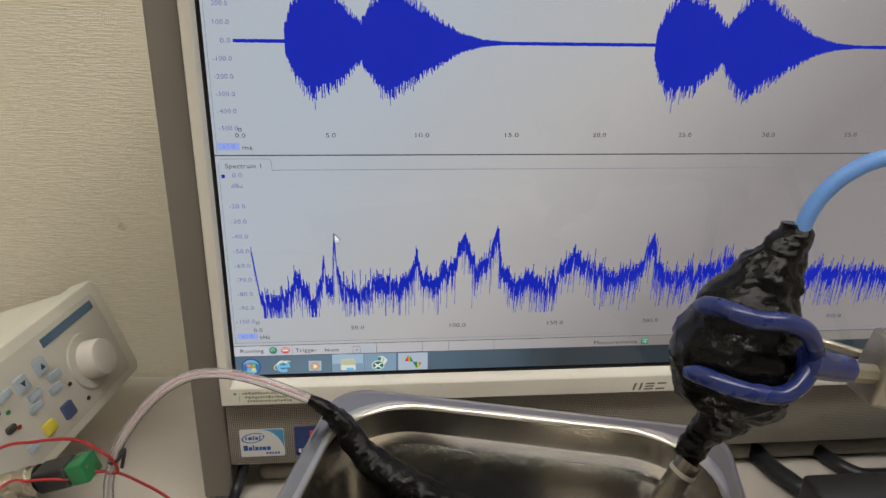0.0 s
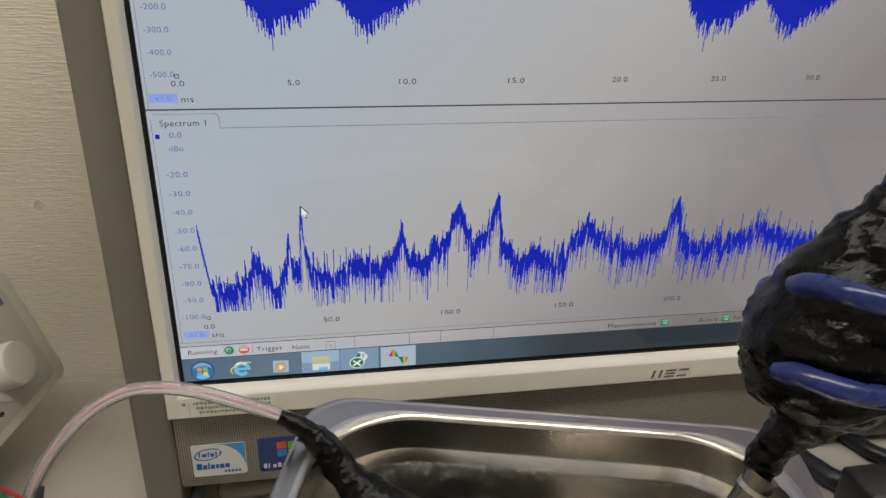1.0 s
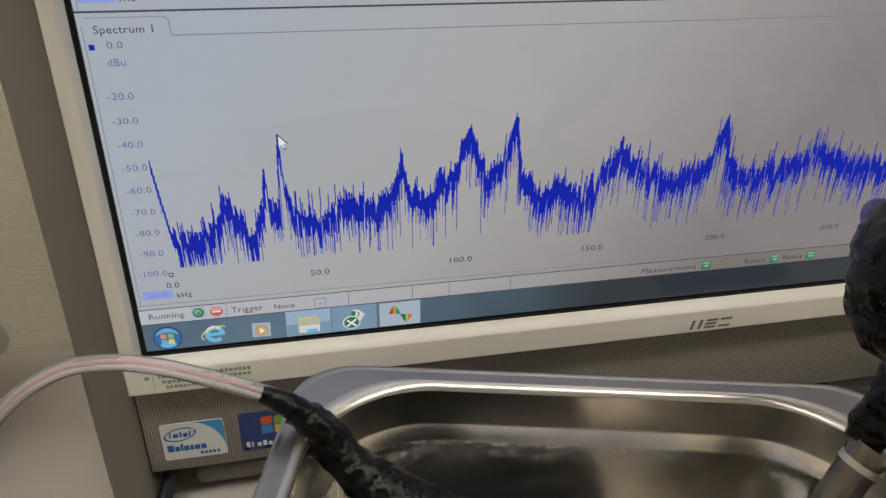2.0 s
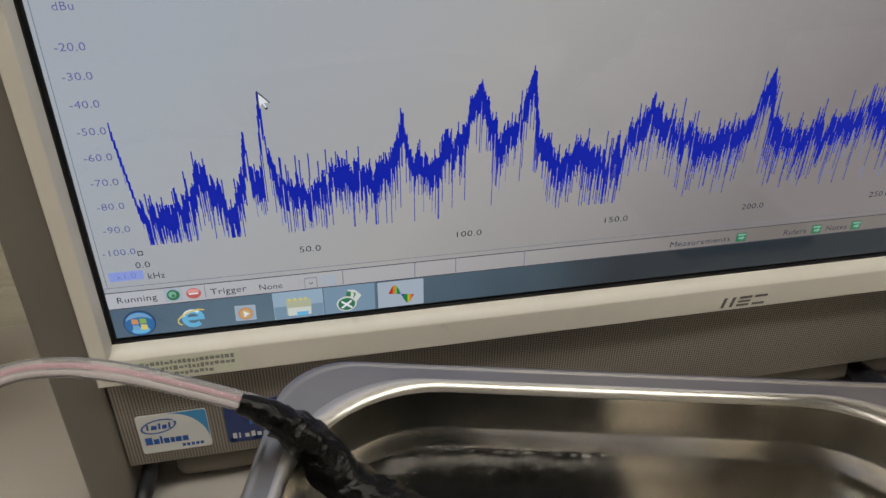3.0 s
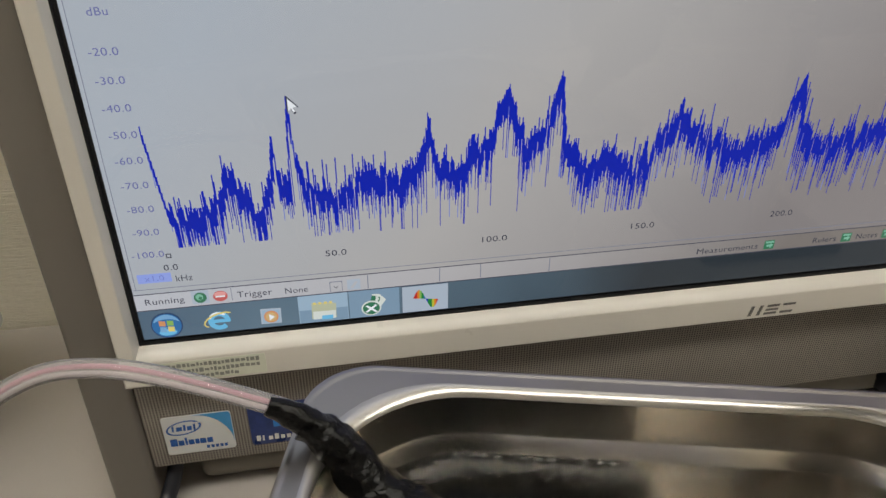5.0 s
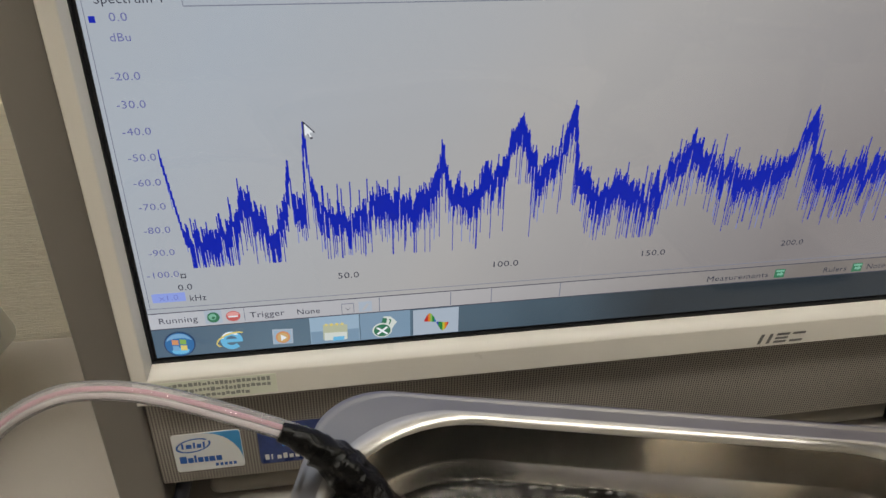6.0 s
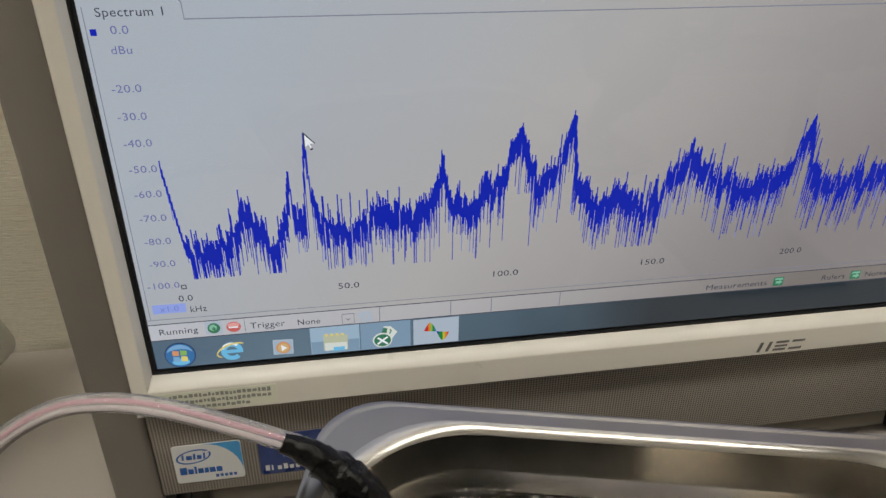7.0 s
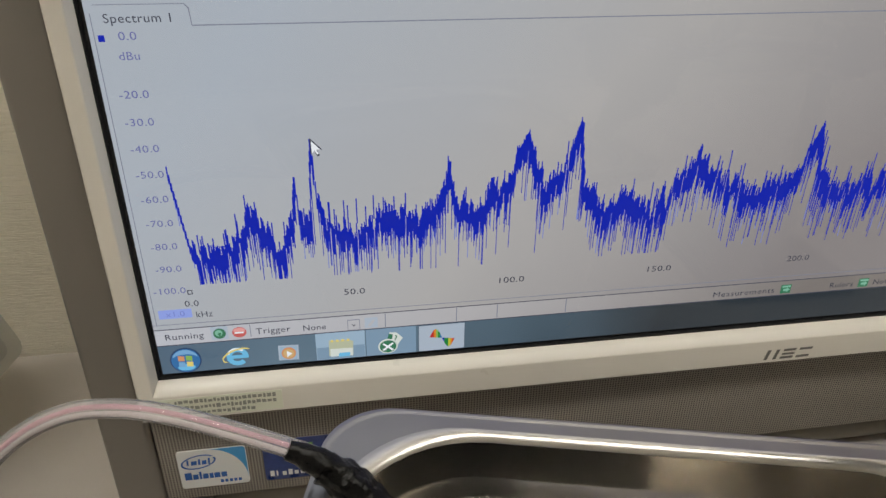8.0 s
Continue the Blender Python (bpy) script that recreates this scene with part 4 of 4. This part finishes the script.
# ---- the signal generator, tilted up on its bail ----
gh, gu = Vector((-0.1685, -0.9857, 0)), Vector((-0.3334, 0.0570, 0.9411))
gn = Vector((0.9276, -0.1585, 0.3382))
GEN = Matrix(((gh.x, gu.x, gn.x, -0.0798), (gh.y, gu.y, gn.y, 0.0790), (gh.z, gu.z, gn.z, 0.0405), (0, 0, 0, 1))) @ Matrix.Scale(1.02, 4)   # along the front, up the front, out of it
gen = thing("signal_generator", (-0.2, 0.0, 0), "cream and grey signal generator with large knob, propped up in front", "signal generator")
GW, GH, GD = 0.205, 0.0605, 0.108
part("case", box(-0.001, GW, 0.0, GH, -GD, -0.0075, 0.004, GEN, 3), M_CASE, gen)


def front_piece(pts, z0, z1, bevel=0.0006):
    bm = bmesh.new()
    lo = [bm.verts.new((x, y, z0)) for x, y in pts]
    f = bm.faces.new(lo)
    r = bmesh.ops.extrude_face_region(bm, geom=[f])
    top = [v for v in r["geom"] if isinstance(v, bmesh.types.BMVert)]
    for v in top:
        v.co.z = z1
    if bevel:
        es = [e for e in bm.edges if all(abs(v.co.z - z1) < 1e-9 for v in e.verts)]
        bmesh.ops.bevel(bm, geom=es, offset=bevel, segments=2, profile=0.5, affect="EDGES")
    bmesh.ops.recalc_face_normals(bm, faces=bm.faces[:])
    bm.transform(GEN)
    return bm


def rrect(x0, x1, y0, y1, r):
    return [((x0 + x1) / 2 + x, (y0 + y1) / 2 + y) for x, y in outline((x1 - x0) / 2, (y1 - y0) / 2, r, 5)]


part("front_frame", front_piece(rrect(-0.006, GW + 0.003, -0.002, GH + 0.002, 0.006), -0.0105, 0.0015, 0.002), M_CASE, gen, "cream front frame")
face = part("front_panel", front_piece(rrect(0.0035, GW - 0.004, 0.0035, GH - 0.004, 0.004), 0.0012, 0.0022, 0.0004), M_FACE, gen, "grey front panel")
part("band", front_piece(rect(0.0085, 0.058, 0.0485, 0.0535), 0.0022, 0.0026, 0), M_BAND, face, "dark blue printed band")
kn = part("knob", turned([(0.0165, 0.0), (0.0165, 0.0012), (0.0160, 0.0016)], GEN @ pose(0.0340, 0.0262, 0.0022), 40), M_FACE, gen)
part("grip", turned([(0.0112, 0.0), (0.0108, 0.008), (0.0102, 0.0100), (0.0090, 0.0105), (0.0040, 0.0102)], GEN @ pose(0.0340, 0.0262, 0.0036), 40), M_KNOB, kn, "round grey knob")


def key(h, u, w, t, m, label=""):
    h, u = h + 0.0055, u - 0.001
    k = part("key", front_piece(rrect(h - w / 2, h + w / 2, u - t / 2, u + t / 2, 0.0012), 0.0020, 0.0042, 0.0006), m, gen, label)
    return k


for h, u in ((0.0616, 0.0432), (0.0779, 0.0425)):
    k = key(h, u, 0.0085, 0.0085, M_KEY, "pale blue arrow key")
    s = 1 if h < 0.07 else -1
    h, u = h + 0.0055, u - 0.001
    part("arrow", front_piece([(h - 0.0018, u - 0.0014 * s), (h + 0.0018, u - 0.0014 * s), (h, u + 0.0018 * s)], 0.0042, 0.0044, 0), M_INK, k)
for h, u in ((0.0565, 0.0345), (0.0600, 0.0285), (0.0740, 0.0335), (0.0775, 0.0285), (0.0905, 0.0440), (0.0905, 0.0140)):
    key(h, u, 0.0095, 0.0040, M_KEY)
key(0.0600, 0.0145, 0.0085, 0.0085, M_KEYD, "dark blue square key")
key(0.0765, 0.0150, 0.0085, 0.0065, M_YEL, "yellow key")
for h, u, m in ((0.0930, 0.0350, M_GREEN), (0.0920, 0.0255, M_RED), (0.0493, 0.0234, M_INK), (0.0425, 0.0095, M_INK)):
    part("mark", front_piece(rrect(h + 0.0040, h + 0.0068, u - 0.0010, u + 0.0010, 0.0008), 0.0022, 0.0026, 0), m, face)
for h, u in ((0.0970, 0.0290), (0.1010, 0.0400)):
    key(h, u, 0.0060, 0.0035, M_INK)
part("bail", tube([tuple(GEN @ Vector(p)) for p in ((0.112, -0.001, -0.020), (0.110, -0.030, 0.000), (0.120, -0.0395, 0.004), (0.185, -0.0395, 0.004), (0.195, -0.030, 0.000), (0.193, -0.001, -0.020))], 0.0030, 10, 5), M_FACE, gen)

# ---- the coaxial plug with a green terminal, and its wires ----
PL = GEN @ pose(0.1330, 0.0150, 0.0245)
plug = thing("terminal_plug", PL @ Vector((0, 0, 0.02)), "nickel coaxial plug with a black body and a green screw terminal", "plug")
part("shell", turned([(0.0048, -0.0223), (0.0048, -0.012), (0.0062, -0.0115), (0.0062, -0.004), (0.0056, -0.003), (0.0056, 0.0), (0.0066, 0.001), (0.0066, 0.005), (0.0057, 0.0055), (0.0057, 0.0080), (0.0064, 0.0085), (0.0064, 0.010)], PL, 24), M_NICKEL, plug, "nickel coaxial shell")
part("body", box(-0.0058, 0.0058, -0.0052, 0.0052, 0.010, 0.027, 0.0015, PL, 3), M_BLACK, plug)
part("terminal", box(-0.0056, 0.0056, -0.0048, 0.0048, 0.0272, 0.036, 0.0008, PL), M_GREEN, plug, "green screw terminal")


def plug_at(x, y, z):
    return tuple(PL @ Vector((x, y, z)))


solo("red_wire", tube([plug_at(0.003, 0.002, 0.036), (-0.0540, -0.0640, 0.0726), (-0.0419, -0.0640, 0.0722), (-0.0316, -0.0640, 0.0664), (-0.0192, -0.0640, 0.0555), (-0.008, -0.070, 0.044), (0.000, -0.09, 0.020), (0.0, -0.15, 0.002), (-0.05, -0.3, 0.0009)], 0.0007, 10, 8), M_RED,
     "thin red wire from the green terminal", "wire", "red wires")
solo("red_wire", tube([plug_at(-0.003, -0.001, 0.036), (-0.0540, -0.0650, 0.0720), (-0.0590, -0.0670, 0.0717), (-0.0757, -0.0680, 0.0722), (-0.0905, -0.0720, 0.0690), (-0.13, -0.12, 0.04), (-0.16, -0.2, 0.0008)], 0.0007, 10, 8), M_RED,
     "thin red wire from the green terminal", "wire", "red wires")
solo("red_wire", tube([(-0.0445, -0.0640, 0.0714), (-0.0386, -0.0670, 0.0743), (-0.0393, -0.0680, 0.0813), (-0.0458, -0.0660, 0.0862), (-0.0557, -0.0650, 0.0911), (-0.0723, -0.0650, 0.0905), (-0.0868, -0.0660, 0.0882), (-0.105, -0.080, 0.080), (-0.14, -0.14, 0.04), (-0.17, -0.22, 0.0008)], 0.0007, 10, 8), M_RED,
     "thin red wire looped past the tube", "wire", "red wires")
